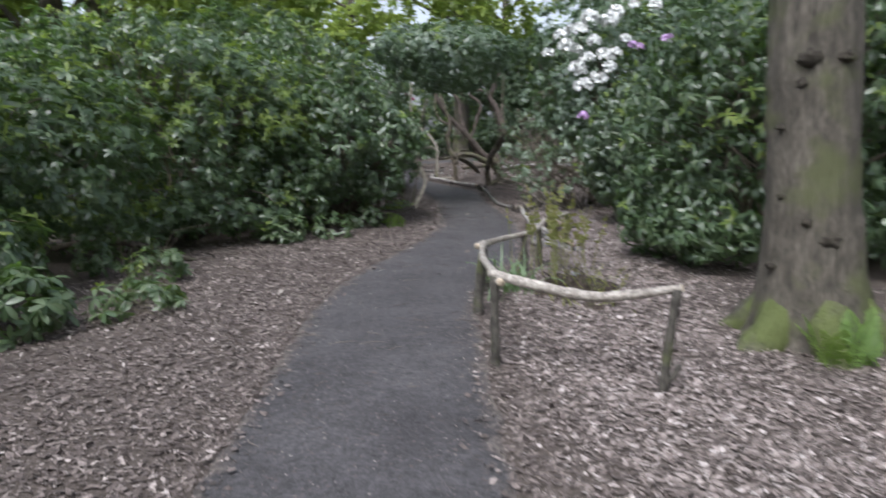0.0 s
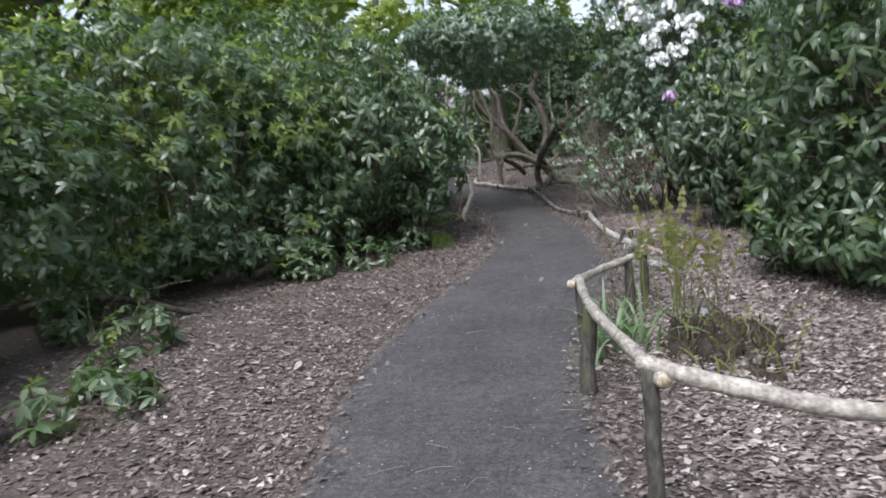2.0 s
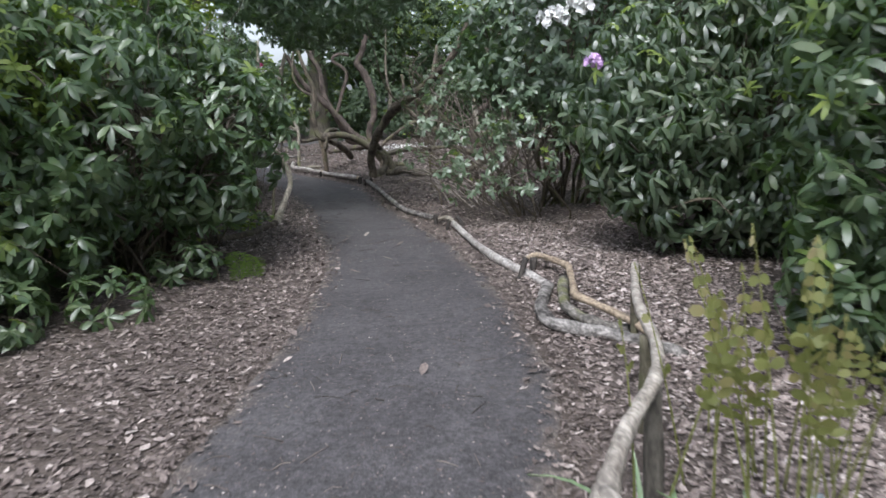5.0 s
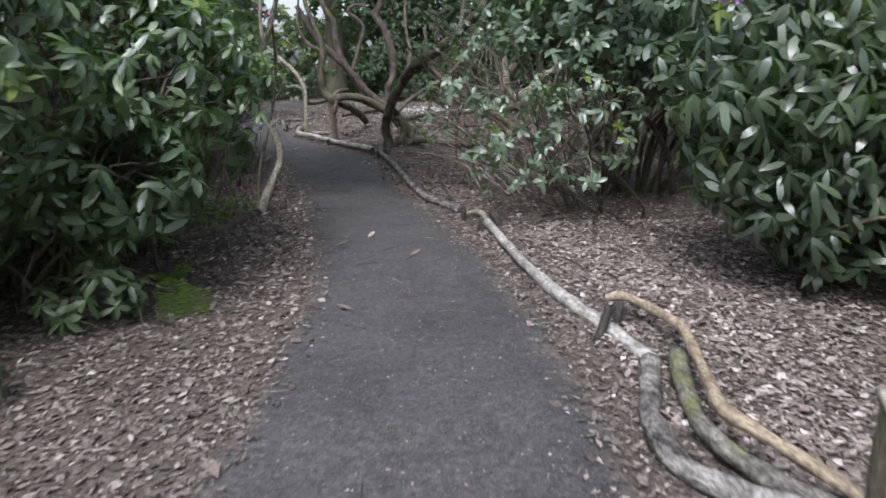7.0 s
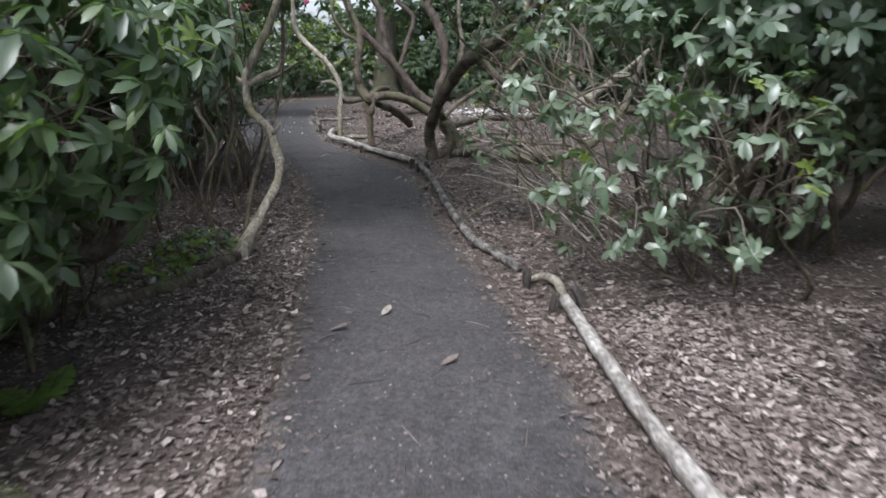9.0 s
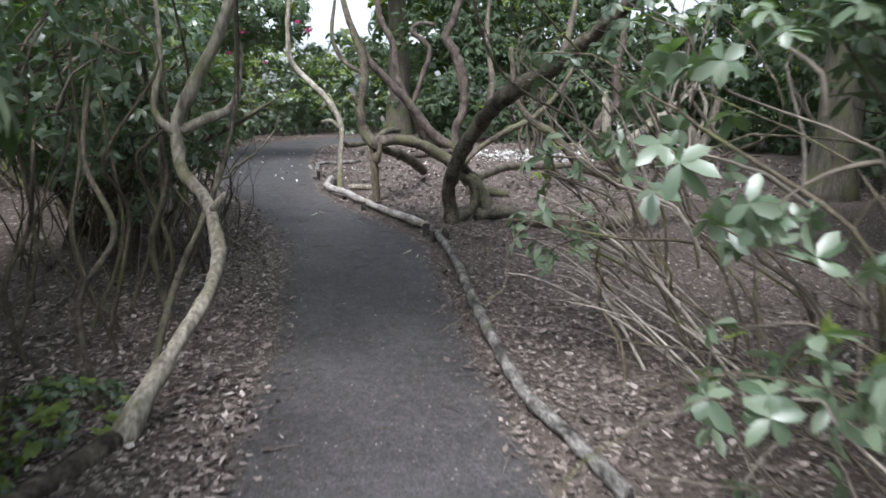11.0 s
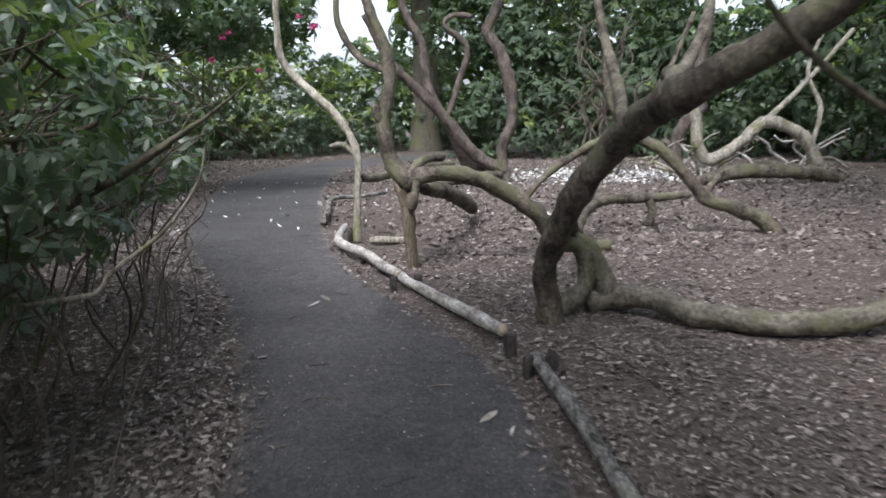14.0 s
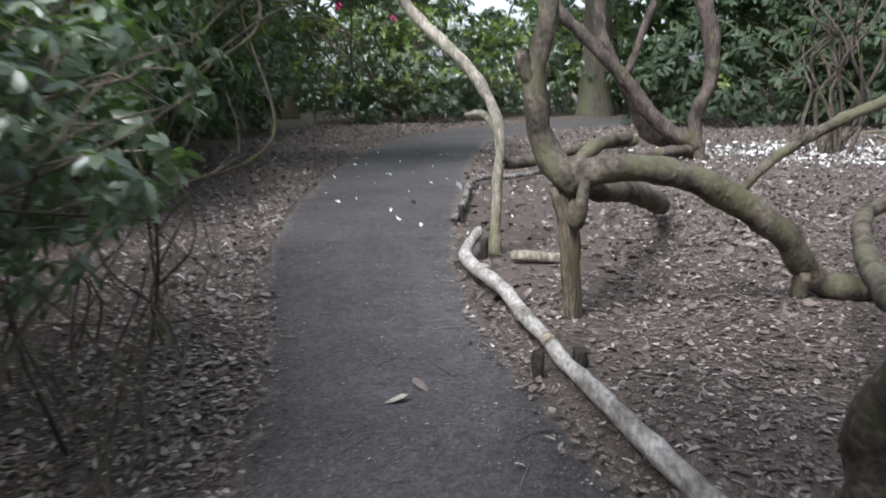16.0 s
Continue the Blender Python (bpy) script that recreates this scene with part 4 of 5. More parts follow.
tree("old_rhododendron", "crooked bare rhododendron with a split decaying stump", (0.22, 24.5), [
    ("trunk", M_STUMP, [(0.23, 24.55, G - 0.1, 0.056), (0.2, 24.5, 0.2, 0.062), (0.18, 24.5, 0.5, 0.07), (0.15, 24.5, 0.66, 0.08)]),
    ("limb", M_LIMB, [(0.15, 24.46, 0.64, 0.08), (0.3, 24.48, 0.73, 0.078), (0.5, 24.5, 0.75, 0.078), (0.82, 24.65, 0.7, 0.08), (1.15, 24.8, 0.53, 0.085), (1.5, 24.95, 0.27, 0.09), (1.72, 25.1, 0.0, 0.09), (1.95, 25.1, -0.08, 0.08), (2.3, 25.05, -0.1, 0.06)]),
    ("stub", M_LIMB, [(1.66, 25.05, 0.05, 0.07), (1.66, 25.08, -0.08, 0.065), (1.64, 25.08, -0.2, 0.06)]),
    ("limb", M_LIMB, [(0.2, 24.46, 0.66, 0.085), (0.1, 24.5, 0.78, 0.08), (0.02, 24.5, 0.98, 0.075), (0.0, 24.5, 1.15, 0.075), (-0.01, 24.5, 1.3, 0.06), (0.06, 24.5, 1.6, 0.06), (0.02, 24.5, 1.94, 0.06), (-0.1, 24.5, 2.25, 0.05), (-0.3, 24.6, 2.9, 0.04)]),
    ("limb", M_LIMB, [(0.06, 24.5, 1.7, 0.04), (-0.2, 24.7, 1.83, 0.035), (-0.36, 24.7, 2.04, 0.032), (-0.42, 24.7, 2.3, 0.03), (-0.35, 24.8, 2.9, 0.02)]),
    ("stub", M_LIMB, [(-0.02, 24.5, 1.22, 0.045), (-0.07, 24.45, 1.32, 0.04), (-0.08, 24.44, 1.42, 0.03)]),
    ("limb", M_LIMB, [(0.2, 24.5, 0.74, 0.04), (0.35, 24.8, 0.86, 0.045), (0.55, 25.2, 0.86, 0.045)]),
    ("limb", M_LIMB, [(0.2, 24.5, 0.6, 0.05), (0.24, 24.4, 0.45, 0.045), (0.28, 24.38, 0.7, 0.03)]),
    ("limb", M_LIMB, [(0.35, 24.6, 0.6, 0.06), (0.62, 25.6, 0.45, 0.08), (0.9, 26.6, 0.2, 0.085), (1.06, 27.7, 0.0, 0.08)]),
])
tree("leaning_tree", "pale leaning stem bent low over the edging log", (-0.44, 26.2), [
    ("trunk", M_LIMB_PALE, [(-0.44, 26.2, G - 0.05, 0.05), (-0.41, 26.2, 0.38, 0.045), (-0.4, 26.25, 0.88, 0.045), (-0.62, 26.4, 1.3, 0.05), (-1.0, 26.6, 1.66, 0.05), (-1.25, 26.6, 1.95, 0.045), (-1.3, 26.6, 2.4, 0.04), (-1.25, 26.6, 3.2, 0.03)]),
    ("limb", M_LIMB_PALE, [(-0.4, 26.25, 0.85, 0.035), (-0.6, 26.8, 0.95, 0.035), (-0.8, 27.2, 0.92, 0.03)]),
    ("limb", M_LIMB, [(-0.4, 26.2, 0.6, 0.05), (-0.2, 26.6, 0.55, 0.05), (0.3, 27.2, 0.62, 0.05), (0.8, 28.0, 0.6, 0.05)]),
])
tree("old_rhododendron", "many-stemmed bare rhododendron with reddish twisted trunks", (2.16, 33.0), [
    ("trunk", M_LIMB_RED, [(2.18, 33.0, G - 0.05, 0.16), (2.1, 33.0, 0.5, 0.11), (2.33, 33.0, 1.14, 0.12), (2.27, 33.0, 1.9, 0.13), (2.06, 33.0, 2.55, 0.12), (1.82, 33.0, 2.9, 0.11), (2.0, 33.0, 3.3, 0.1), (2.3, 33.0, 4.2, 0.08)]),
    ("trunk", M_LIMB_RED, [(2.14, 33.0, 0.05, 0.13), (1.49, 32.9, 0.5, 0.13), (0.95, 32.8, 1.19, 0.11), (0.3, 32.7, 1.86, 0.1), (-0.12, 32.6, 2.3, 0.09), (-0.6, 32.4, 3.2, 0.07)]),
    ("trunk", M_LIMB_RED, [(2.08, 33.3, 0.02, 0.12), (1.4, 33.3, 0.27, 0.12), (1.13, 33.3, 0.84, 0.12), (0.64, 33.3, 1.75, 0.1), (0.49, 33.3, 2.73, 0.09), (0.18, 33.3, 3.35, 0.08), (0.0, 33.3, 4.3, 0.06)]),
    ("limb", M_LIMB_RED, [(1.02, 33.2, 1.25, 0.06), (1.25, 33.2, 1.94, 0.065), (1.43, 33.2, 2.63, 0.065), (0.98, 33.2, 3.05, 0.06), (1.16, 33.2, 3.25, 0.055), (1.56, 33.2, 3.22, 0.05)]),
    ("root", M_LIMB_RED, [(2.1, 33.0, 0.0, 0.1), (1.5, 32.4, 0.02, 0.09), (0.6, 31.8, -0.06, 0.07)]),
])
tree("fallen_limb_tree", "arching rhododendron limb touching the litter", (4.4, 25.9), [
    ("trunk", M_LIMB, [(4.5, 25.85, G - 0.05, 0.1), (4.3, 25.9, 0.0, 0.09), (3.93, 25.9, 0.16, 0.08), (3.64, 25.9, 0.26, 0.075), (3.4, 25.9, 0.53, 0.07), (3.1, 25.9, 0.83, 0.065), (2.8, 25.9, 1.0, 0.06), (2.5, 25.9, 1.4, 0.05), (2.4, 25.9, 2.2, 0.04)]),
    ("limb", M_LIMB, [(3.7, 25.9, 0.24, 0.05), (3.75, 26.2, 0.3, 0.045), (4.1, 26.6, 0.5, 0.04)]),
])
tree("old_rhododendron", "group of twisted bare trunks behind the petal carpet", (6.3, 33.5), [
    ("trunk", M_LIMB_RED, [(6.2, 34.0, G - 0.05, 0.15), (6.12, 34.0, 0.4, 0.14), (6.29, 34.0, 0.9, 0.14), (6.67, 34.0, 1.35, 0.13), (6.6, 34.0, 2.1, 0.12), (6.8, 34.0, 3.4, 0.09)]),
    ("trunk", M_LIMB_PALE, [(5.75, 32.0, 1.6, 0.07), (5.8, 32.0, 1.04, 0.1), (5.88, 32.0, 0.48, 0.11), (6.18, 32.0, 0.27, 0.12), (6.74, 32.0, 0.63, 0.12), (7.19, 32.0, 0.98, 0.12), (7.9, 32.0, 0.72, 0.12), (8.3, 32.0, 0.1, 0.13), (8.4, 32.0, -0.2, 0.13)]),
    ("trunk", M_LIMB, [(5.5, 31.2, -0.1, 0.1), (5.9, 31.0, 0.04, 0.13), (6.44, 31.0, 0.12, 0.14), (7.54, 31.0, 0.06, 0.13), (8.3, 31.2, -0.1, 0.1)]),
    ("limb", M_LIMB_PALE, [(7.0, 32.0, 0.9, 0.06), (7.6, 32.4, 1.2, 0.06), (8.5, 32.8, 1.9, 0.05), (9.4, 33.0, 2.8, 0.05)]),
    ("limb", M_LIMB_PALE, [(8.3, 32.4, 0.3, 0.05), (8.6, 32.6, 1.2, 0.05), (8.4, 32.8, 2.0, 0.04), (8.9, 33.0, 3.0, 0.03)]),
])
tree("thin_tree", "thin crooked bare stem leaning over the litter", (1.71, 28.0), [
    ("trunk", M_LIMB, [(1.65, 28.0, G - 0.02, 0.04), (2.12, 28.0, 0.38, 0.05), (2.7, 28.0, 0.77, 0.055), (3.27, 28.0, 1.07, 0.055), (3.8, 28.0, 1.7, 0.04), (4.2, 28.0, 2.6, 0.03)])])
tree("pale_stem_shrub", "pale mossy curved trunk leaning beside the path", (-0.76, 16.76), [
    ("trunk", M_LIMB_PALE, [(-0.86, 16.6, G - 0.16, 0.085), (-0.74, 16.78, -0.08, 0.055), (-0.66, 17.0, 0.08, 0.042), (-0.57, 17.4, 0.27, 0.040), (-0.57, 17.68, 0.38, 0.040), (-0.61, 17.9, 0.5, 0.040), (-0.72, 18.1, 0.72, 0.038), (-0.9, 18.3, 0.86, 0.042), (-0.95, 18.4, 1.0, 0.040), (-0.95, 18.42, 1.2, 0.039), (-0.83, 18.45, 1.44, 0.042), (-0.68, 18.5, 1.74, 0.036), (-0.5, 18.6, 2.3, 0.03)]),
    ("limb", M_LIMB_PALE, [(-0.93, 18.4, 1.12, 0.03), (-0.78, 18.5, 1.2, 0.03), (-0.62, 18.6, 1.3, 0.026), (-0.58, 18.7, 1.7, 0.02)]),
    ("limb", M_LIMB_PALE, [(-0.96, 18.4, 1.1, 0.028), (-1.1, 18.45, 1.25, 0.025), (-1.06, 18.5, 1.6, 0.02), (-1.1, 18.6, 2.1, 0.014)]),
    ("stub", M_LIMB_PALE, [(-0.66, 18.02, 0.66, 0.026), (-0.62, 18.0, 0.71, 0.02), (-0.58, 18.0, 0.77, 0.008)]),
    ("trunk", M_LIMB, [(-0.86, 17.2, G - 0.14, 0.022), (-0.82, 17.6, 0.2, 0.021), (-0.72, 18.0, 0.6, 0.02), (-0.65, 18.4, 0.95, 0.018), (-0.6, 18.6, 1.4, 0.016), (-0.6, 18.7, 2.1, 0.018)]),
    ("trunk", M_LIMB, [(-1.0, 17.0, G - 0.14, 0.02), (-1.2, 17.3, 0.25, 0.019), (-1.1, 17.6, 0.6, 0.017), (-1.35, 17.9, 1.0, 0.015), (-1.3, 18.1, 1.7, 0.016)]),
    ("trunk", M_LIMB, [(-1.1, 18.6, G - 0.14, 0.028), (-1.25, 18.7, 0.3, 0.025), (-1.15, 18.8, 0.8, 0.022), (-1.3, 18.9, 1.6, 0.016)]),
])

rng = np.random.default_rng(90)
scrub = thing("thin_tree", (4.4, 33.6, G), "thin many-stemmed bare shrub behind the petal carpet", "tree", "")
for k in range(11):
    e = (4.4 + rng.uniform(-1.6, 1.5), 33.6 + rng.uniform(-0.8, 0.8), rng.uniform(1.6, 3.6))
    stem = limb(rng, (4.4 + rng.normal() * 0.12, 33.6 + rng.normal() * 0.12, G - 0.03), e, rng.uniform(0.03, 0.06), 0.01, 0.12)
    part("stem", many([(stem, dict(sides=7, step=0.15, lump=0.08, seed=k, caps=False))] + [(limb(rng, stem[j][:3], np.array(stem[j][:3]) + rng.normal(size=3) * 0.45 + np.array([0, 0, 0.3]), 0.018, 0.004, 0.12, 4), dict(sides=5, step=0.15, lump=0.03, caps=False)) for j in (2, 3, 4)]), M_LIMB_RED if k % 2 else M_LIMB, scrub)
dead = thing("dead_branches", (7.0, 33.2, G), "heap of bleached dead branches on the litter", "branches")
for k in range(16):
    a = (7.0 + rng.uniform(-2.0, 2.6), 33.4 + rng.uniform(-1.2, 1.4), G + rng.uniform(0.0, 0.12))
    u = rng.uniform(0, 6.28)
    e = (a[0] + math.cos(u) * rng.uniform(0.6, 1.7), a[1] + math.sin(u) * 0.8, G + rng.uniform(0.05, 1.1))
    part("branch", tube(limb(rng, a, e, rng.uniform(0.025, 0.05), 0.012, 0.12), sides=7, step=0.12, lump=0.1, seed=k), M_SILVER if k % 3 else M_LIMB_PALE, dead)

# ---------------------------------------------------------------- tall trees
beech = thing("tall_tree", (2.74, 5.55, G), "tall grey-barked tree with moss at its flared foot", "tree")
part("trunk", tube([(2.78, 5.6, G - 0.1, 0.62), (2.77, 5.6, G + 0.08, 0.5), (2.75, 5.6, G + 0.35, 0.41), (2.73, 5.6, 0.7, 0.345), (2.7, 5.6, 1.3, 0.32), (2.67, 5.62, 2.4, 0.312), (2.7, 5.7, 5, 0.3), (2.6, 5.8, 9, 0.24), (2.8, 5.9, 13, 0.15)], sides=28, step=0.09, lump=0.05, seed=3), M_BEECH, beech)
for k, (a, r) in enumerate(((2.4, 0.16), (3.6, 0.17), (4.6, 0.18), (5.6, 0.16), (0.6, 0.18), (1.5, 0.15))):
    c, s = math.cos(a), math.sin(a)
    part("root", tube([(2.76 + c * 0.22, 5.6 + s * 0.22, G + 0.4, r * 0.7), (2.76 + c * 0.42, 5.6 + s * 0.42, G + 0.12, r), (2.76 + c * 0.62, 5.6 + s * 0.62, G - 0.04, r * 0.8), (2.76 + c * 0.85, 5.6 + s * 0.85, G - 0.12, r * 0.5)], sides=12, step=0.08, lump=0.12, seed=k), M_MOSS, beech, "moss-covered root")
for k, (a, z, r) in enumerate(((4.15, 1.95, 0.075), (4.0, 1.78, 0.05), (3.55, 1.48, 0.04), (3.65, 0.98, 0.032), (4.25, 0.8, 0.04), (4.75, 0.66, 0.075), (3.5, 0.46, 0.035), (4.9, 1.95, 0.05))):
    bm = bmesh.new()
    bmesh.ops.create_icosphere(bm, subdivisions=3, radius=r)
    c, s = math.cos(a), math.sin(a)
    rr = 0.33 + max(0, 0.8 - z) * 0.08
    for v in bm.verts:
        v.co *= 1 + 0.5 * noise.noise(v.co * 30 + Vector((k, 0, 0)))
        v.co = Vector((v.co.x * 1.15, v.co.y * 0.8, v.co.z * 0.8)) + Vector((2.7 + c * (rr - r * 0.35), 5.6 + s * (rr - r * 0.35), z))
    part("knot", bm, M_KNOT, beech, "rough dark bark knot")


def tall_tree(x, y, r, height, seed, crown_z, crown_r, leaves, label):
    rg = np.random.default_rng(seed)
    top = thing("tall_tree", (x, y, G), label, "tree", "tall trees beyond the bushes")
    pts = [(x, y, G - 0.1, r * 1.5), (x, y, 0.5, r * 1.1)]
    for i in range(1, 6):
        pts.append((x + rg.normal() * 0.15, y + rg.normal() * 0.15, height * i / 5, r * (1 - 0.8 * i / 5) + 0.02))
    part("trunk", tube(pts, sides=12, step=0.4, lump=0.05, seed=seed), M_BEECH, top)
    lobes = []
    for i in range(9):
        a = rg.uniform(0, 6.28)
        z = crown_z + rg.uniform(0, 5.5)
        d = crown_r * rg.uniform(0.4, 1.0)
        e = (x + math.cos(a) * d, y + math.sin(a) * d, z + rg.uniform(-0.3, 0.8))
        part("limb", tube(limb(rg, (x, y, z - 0.8), e, r * 0.35, 0.02, 0.1), sides=6, step=0.25, lump=0.05, seed=i, caps=False), M_BEECH, top)
        lobes.append((*e, crown_r * rg.uniform(0.3, 0.5), crown_r * rg.uniform(0.3, 0.5), crown_r * rg.uniform(0.16, 0.3)))
    p, n = cloud(lobes, leaves, rg, seed, 0.3, 0.25, 0.7)
    v, t = whorl(5, 0.3, 0.17, 5, 0.2, False, rg)
    part("crown", swarm(v, t, frames_along(p, n * 0.3 + np.array([0, 0, 1]) + rg.normal(size=n.shape) * 0.4, rg.uniform(0.7, 1.3, len(p)), rg)), M_CANOPY, top)


tall_tree(-7.9, 30, 0.33, 14, 21, 4.2, 4.0, 14, "tall tree trunk with spring-green crown")
tall_tree(-10.0, 20, 0.3, 14, 22, 4.5, 4.5, 12, "dark tall trunk behind the bushes")
tall_tree(7.55, 25, 0.33, 15, 23, 6.0, 4.5, 11, "pale tall trunk rising behind white flowers")
tall_tree(-12.5, 38, 0.35, 15, 24, 4.5, 5.0, 10, "tall tree trunk with spring-green crown")
tall_tree(0.75, 46, 0.5, 16, 25, 6.3, 5.0, 8, "pale tall trunk at the far end of the path")
tall_tree(-14, 30, 0.4, 15, 26, 3.5, 5.0, 10, "tall tree with light yellow-green crown")
tall_tree(13, 36, 0.4, 15, 27, 4.5, 5.0, 9, "tall tree beyond the clearing")

tall_tree(-10.5, 47, 0.35, 15, 28, 5.0, 5.0, 11, "tall tree with light yellow-green crown over the path")
tall_tree(4.0, 52, 0.4, 16, 29, 5.5, 5.5, 10, "tall tree with light yellow-green crown")

tall_tree(-6.0, 49, 0.35, 16, 30, 5.5, 4.5, 11, "tall tree with light yellow-green crown")

# ---------------------------------------------------------------- rhododendron bushes
W, P, K = M_WHITE, M_PURPLE, M_PINK
bush("dense dark-green rhododendron bush over shadowed leaf litter", [(-6.3, 6.6, 1.3, 2.0, 2.0, 1.7), (-5.2, 8.9, 1.3, 1.6, 1.6, 1.5), (-4.6, 6.6, 0.55, 0.9, 0.8, 0.55)], (-6, 7.6), 12, 65, 31, twigs=120, floor=0.3)
bush("low rhododendron seedling on the leaf litter", [(-2.8, 6.65, 0.02, 0.38, 0.35, 0.2)], (-2.8, 6.65), 3, 45, 51, floor=0.05, fine=True, stem_r=0.008, name="rhododendron_seedling", singly=True)
bush("low rhododendron shoots at the foot of the bushes", [(-3.35, 8.30, 0.05, 0.40, 0.40, 0.25)], (-3.35, 8.30), 3, 42, 60, floor=0.04, fine=True, stem_r=0.008, name="rhododendron_seedling", singly=True, leaf=0.12)
bush("low rhododendron shoots at the foot of the bushes", [(-4.10, 9.10, 0.09, 0.50, 0.50, 0.30)], (-4.10, 9.10), 3, 42, 61, floor=0.04, fine=True, stem_r=0.008, name="rhododendron_seedling", singly=True, leaf=0.12)
bush("low rhododendron shoots at the foot of the bushes", [(-3.10, 7.40, -0.02, 0.28, 0.28, 0.16)], (-3.10, 7.40), 3, 42, 62, floor=0.04, fine=True, stem_r=0.008, name="rhododendron_seedling", singly=True, leaf=0.12)
bush("low rhododendron shoots at the foot of the bushes", [(-4.70, 7.70, 0.13, 0.50, 0.50, 0.35)], (-4.70, 7.70), 3, 42, 63, floor=0.04, fine=True, stem_r=0.008, name="rhododendron_seedling", singly=True, leaf=0.12)
bush("low rhododendron shoots at the foot of the bushes", [(-2.60, 11.30, 0.05, 0.40, 0.40, 0.25)], (-2.60, 11.30), 3, 42, 64, floor=0.04, fine=True, stem_r=0.008, name="rhododendron_seedling", singly=True, leaf=0.12)
bush("low rhododendron shoots at the foot of the bushes", [(-1.90, 11.75, 0.05, 0.35, 0.35, 0.25)], (-1.90, 11.75), 3, 42, 65, floor=0.04, fine=True, stem_r=0.008, name="rhododendron_seedling", singly=True, leaf=0.12)
bush("low rhododendron shoots at the foot of the bushes", [(-1.5, 12.95, 0.07, 0.32, 0.32, 0.26)], (-1.5, 12.95), 3, 42, 66, floor=0.04, fine=True, stem_r=0.008, name="rhododendron_seedling", singly=True, leaf=0.12)
bush("low rhododendron seedling on the leaf litter", [(-3.75, 6.1, 0.1, 0.5, 0.45, 0.3)], (-3.75, 6.1), 4, 60, 52, floor=0.05, fine=True, stem_r=0.01, name="rhododendron_seedling", singly=True, leaf=0.15)
bush("dense rhododendron bush with fresh yellow-green tips", [(-5.0, 11.6, 1.6, 2.0, 1.8, 1.8), (-3.6, 12.4, 1.5, 1.7, 1.6, 1.5), (-5.8, 14.0, 2.4, 2.2, 2.2, 1.3), (-3.6, 12.0, 0.45, 1.3, 1.15, 0.6), (-5.2, 10.6, 0.45, 1.3, 1.2, 0.6)], (-4.4, 12.4), 22, 62, 32, mat=M_LEAF, twigs=260, new_growth=0.5, floor=0.2)
bush("rhododendron bush with bare lower stems overhanging the path edge", [(-2.3, 13.0, 1.4, 1.2, 1.3, 1.15), (-1.75, 14.6, 1.4, 0.95, 1.4, 1.25), (-3.0, 14.9, 2.3, 1.5, 1.6, 1.3), (-1.1, 13.9, 1.25, 0.6, 0.8, 0.6), (-1.1, 15.1, 1.5, 0.6, 0.6, 0.5), (-2.6, 12.3, 0.6, 0.8, 0.7, 0.6), (-1.3, 13.2, 0.75, 0.5, 0.6, 0.45)], (-2.0, 13.9), 60, 52, 33, twigs=320, droop=0.45, lift=-8, leaf=0.135, new_growth=0.08, fine=True, floor=0.32, gap=0.24, stem_r=0.02)
bush("shaded rhododendron bush with large leathery leaves", [(-2.2, 16.6, 1.8, 1.2, 1.4, 1.1), (-2.7, 18.6, 2.0, 1.4, 1.3, 0.9)], (-2.2, 17.4), 14, 40, 34, twigs=90, mat=M_LEAF_PALE, gap=0.25, new_growth=0.06, floor=0.7)
bush("shaded rhododendron with bare lower stems", [(-1.85, 21.0, 1.5, 0.8, 1.3, 0.75), (-2.3, 19.5, 1.4, 0.7, 0.8, 0.8), (-2.6, 22.5, 1.1, 0.9, 1.2, 0.8), (-2.7, 20.9, 1.75, 1.1, 1.8, 1.0), (-3.2, 23.4, 1.9, 1.35, 1.6, 1.3)], (-2.9, 22.0), 26, 60, 35, twigs=200, new_growth=0.1, floor=0.35, gap=0.28, leaf=0.105, mat=M_LEAF_PALE)
bush("rhododendron bush with a few crimson flowers", [(-5.6, 27.5, 1.8, 1.7, 2.2, 1.8), (-7.0, 31.5, 2.2, 2.0, 2.4, 2.2), (-3.3, 32.5, 3.4, 1.8, 1.6, 0.9)], (-6.0, 29.0), 16, 38, 36, leaf=0.17, floor=0.4, flowers=[((-3.0, 31, 2.67), K, 0.068), ((-2.87, 31, 2.75), K, 0.060), ((-3.2, 31, 2.3), K, 0.060), ((-1.4, 31, 2.83), K, 0.075), ((-1.65, 31, 3.0), K, 0.060), ((-2.4, 31, 2.1), K, 0.053), ((-4.2, 30, 2.5), K, 0.068)])
bush("dense dark-green rhododendron bush near the tall tree", [(3.65, 9.3, 1.3, 1.45, 1.6, 1.45), (5.3, 8.3, 1.8, 1.9, 1.8, 2.0), (4.6, 10.2, 2.2, 1.6, 1.4, 1.3), (3.4, 8.9, 0.4, 1.15, 1.2, 0.6)], (4.2, 9.3), 18, 75, 37, lift=-10, droop=0.5, mat=M_LEAF, twigs=220, new_growth=0.1, floor=0.12, flowers=[((2.55, 8.9, 2.5), P, 0.07)])
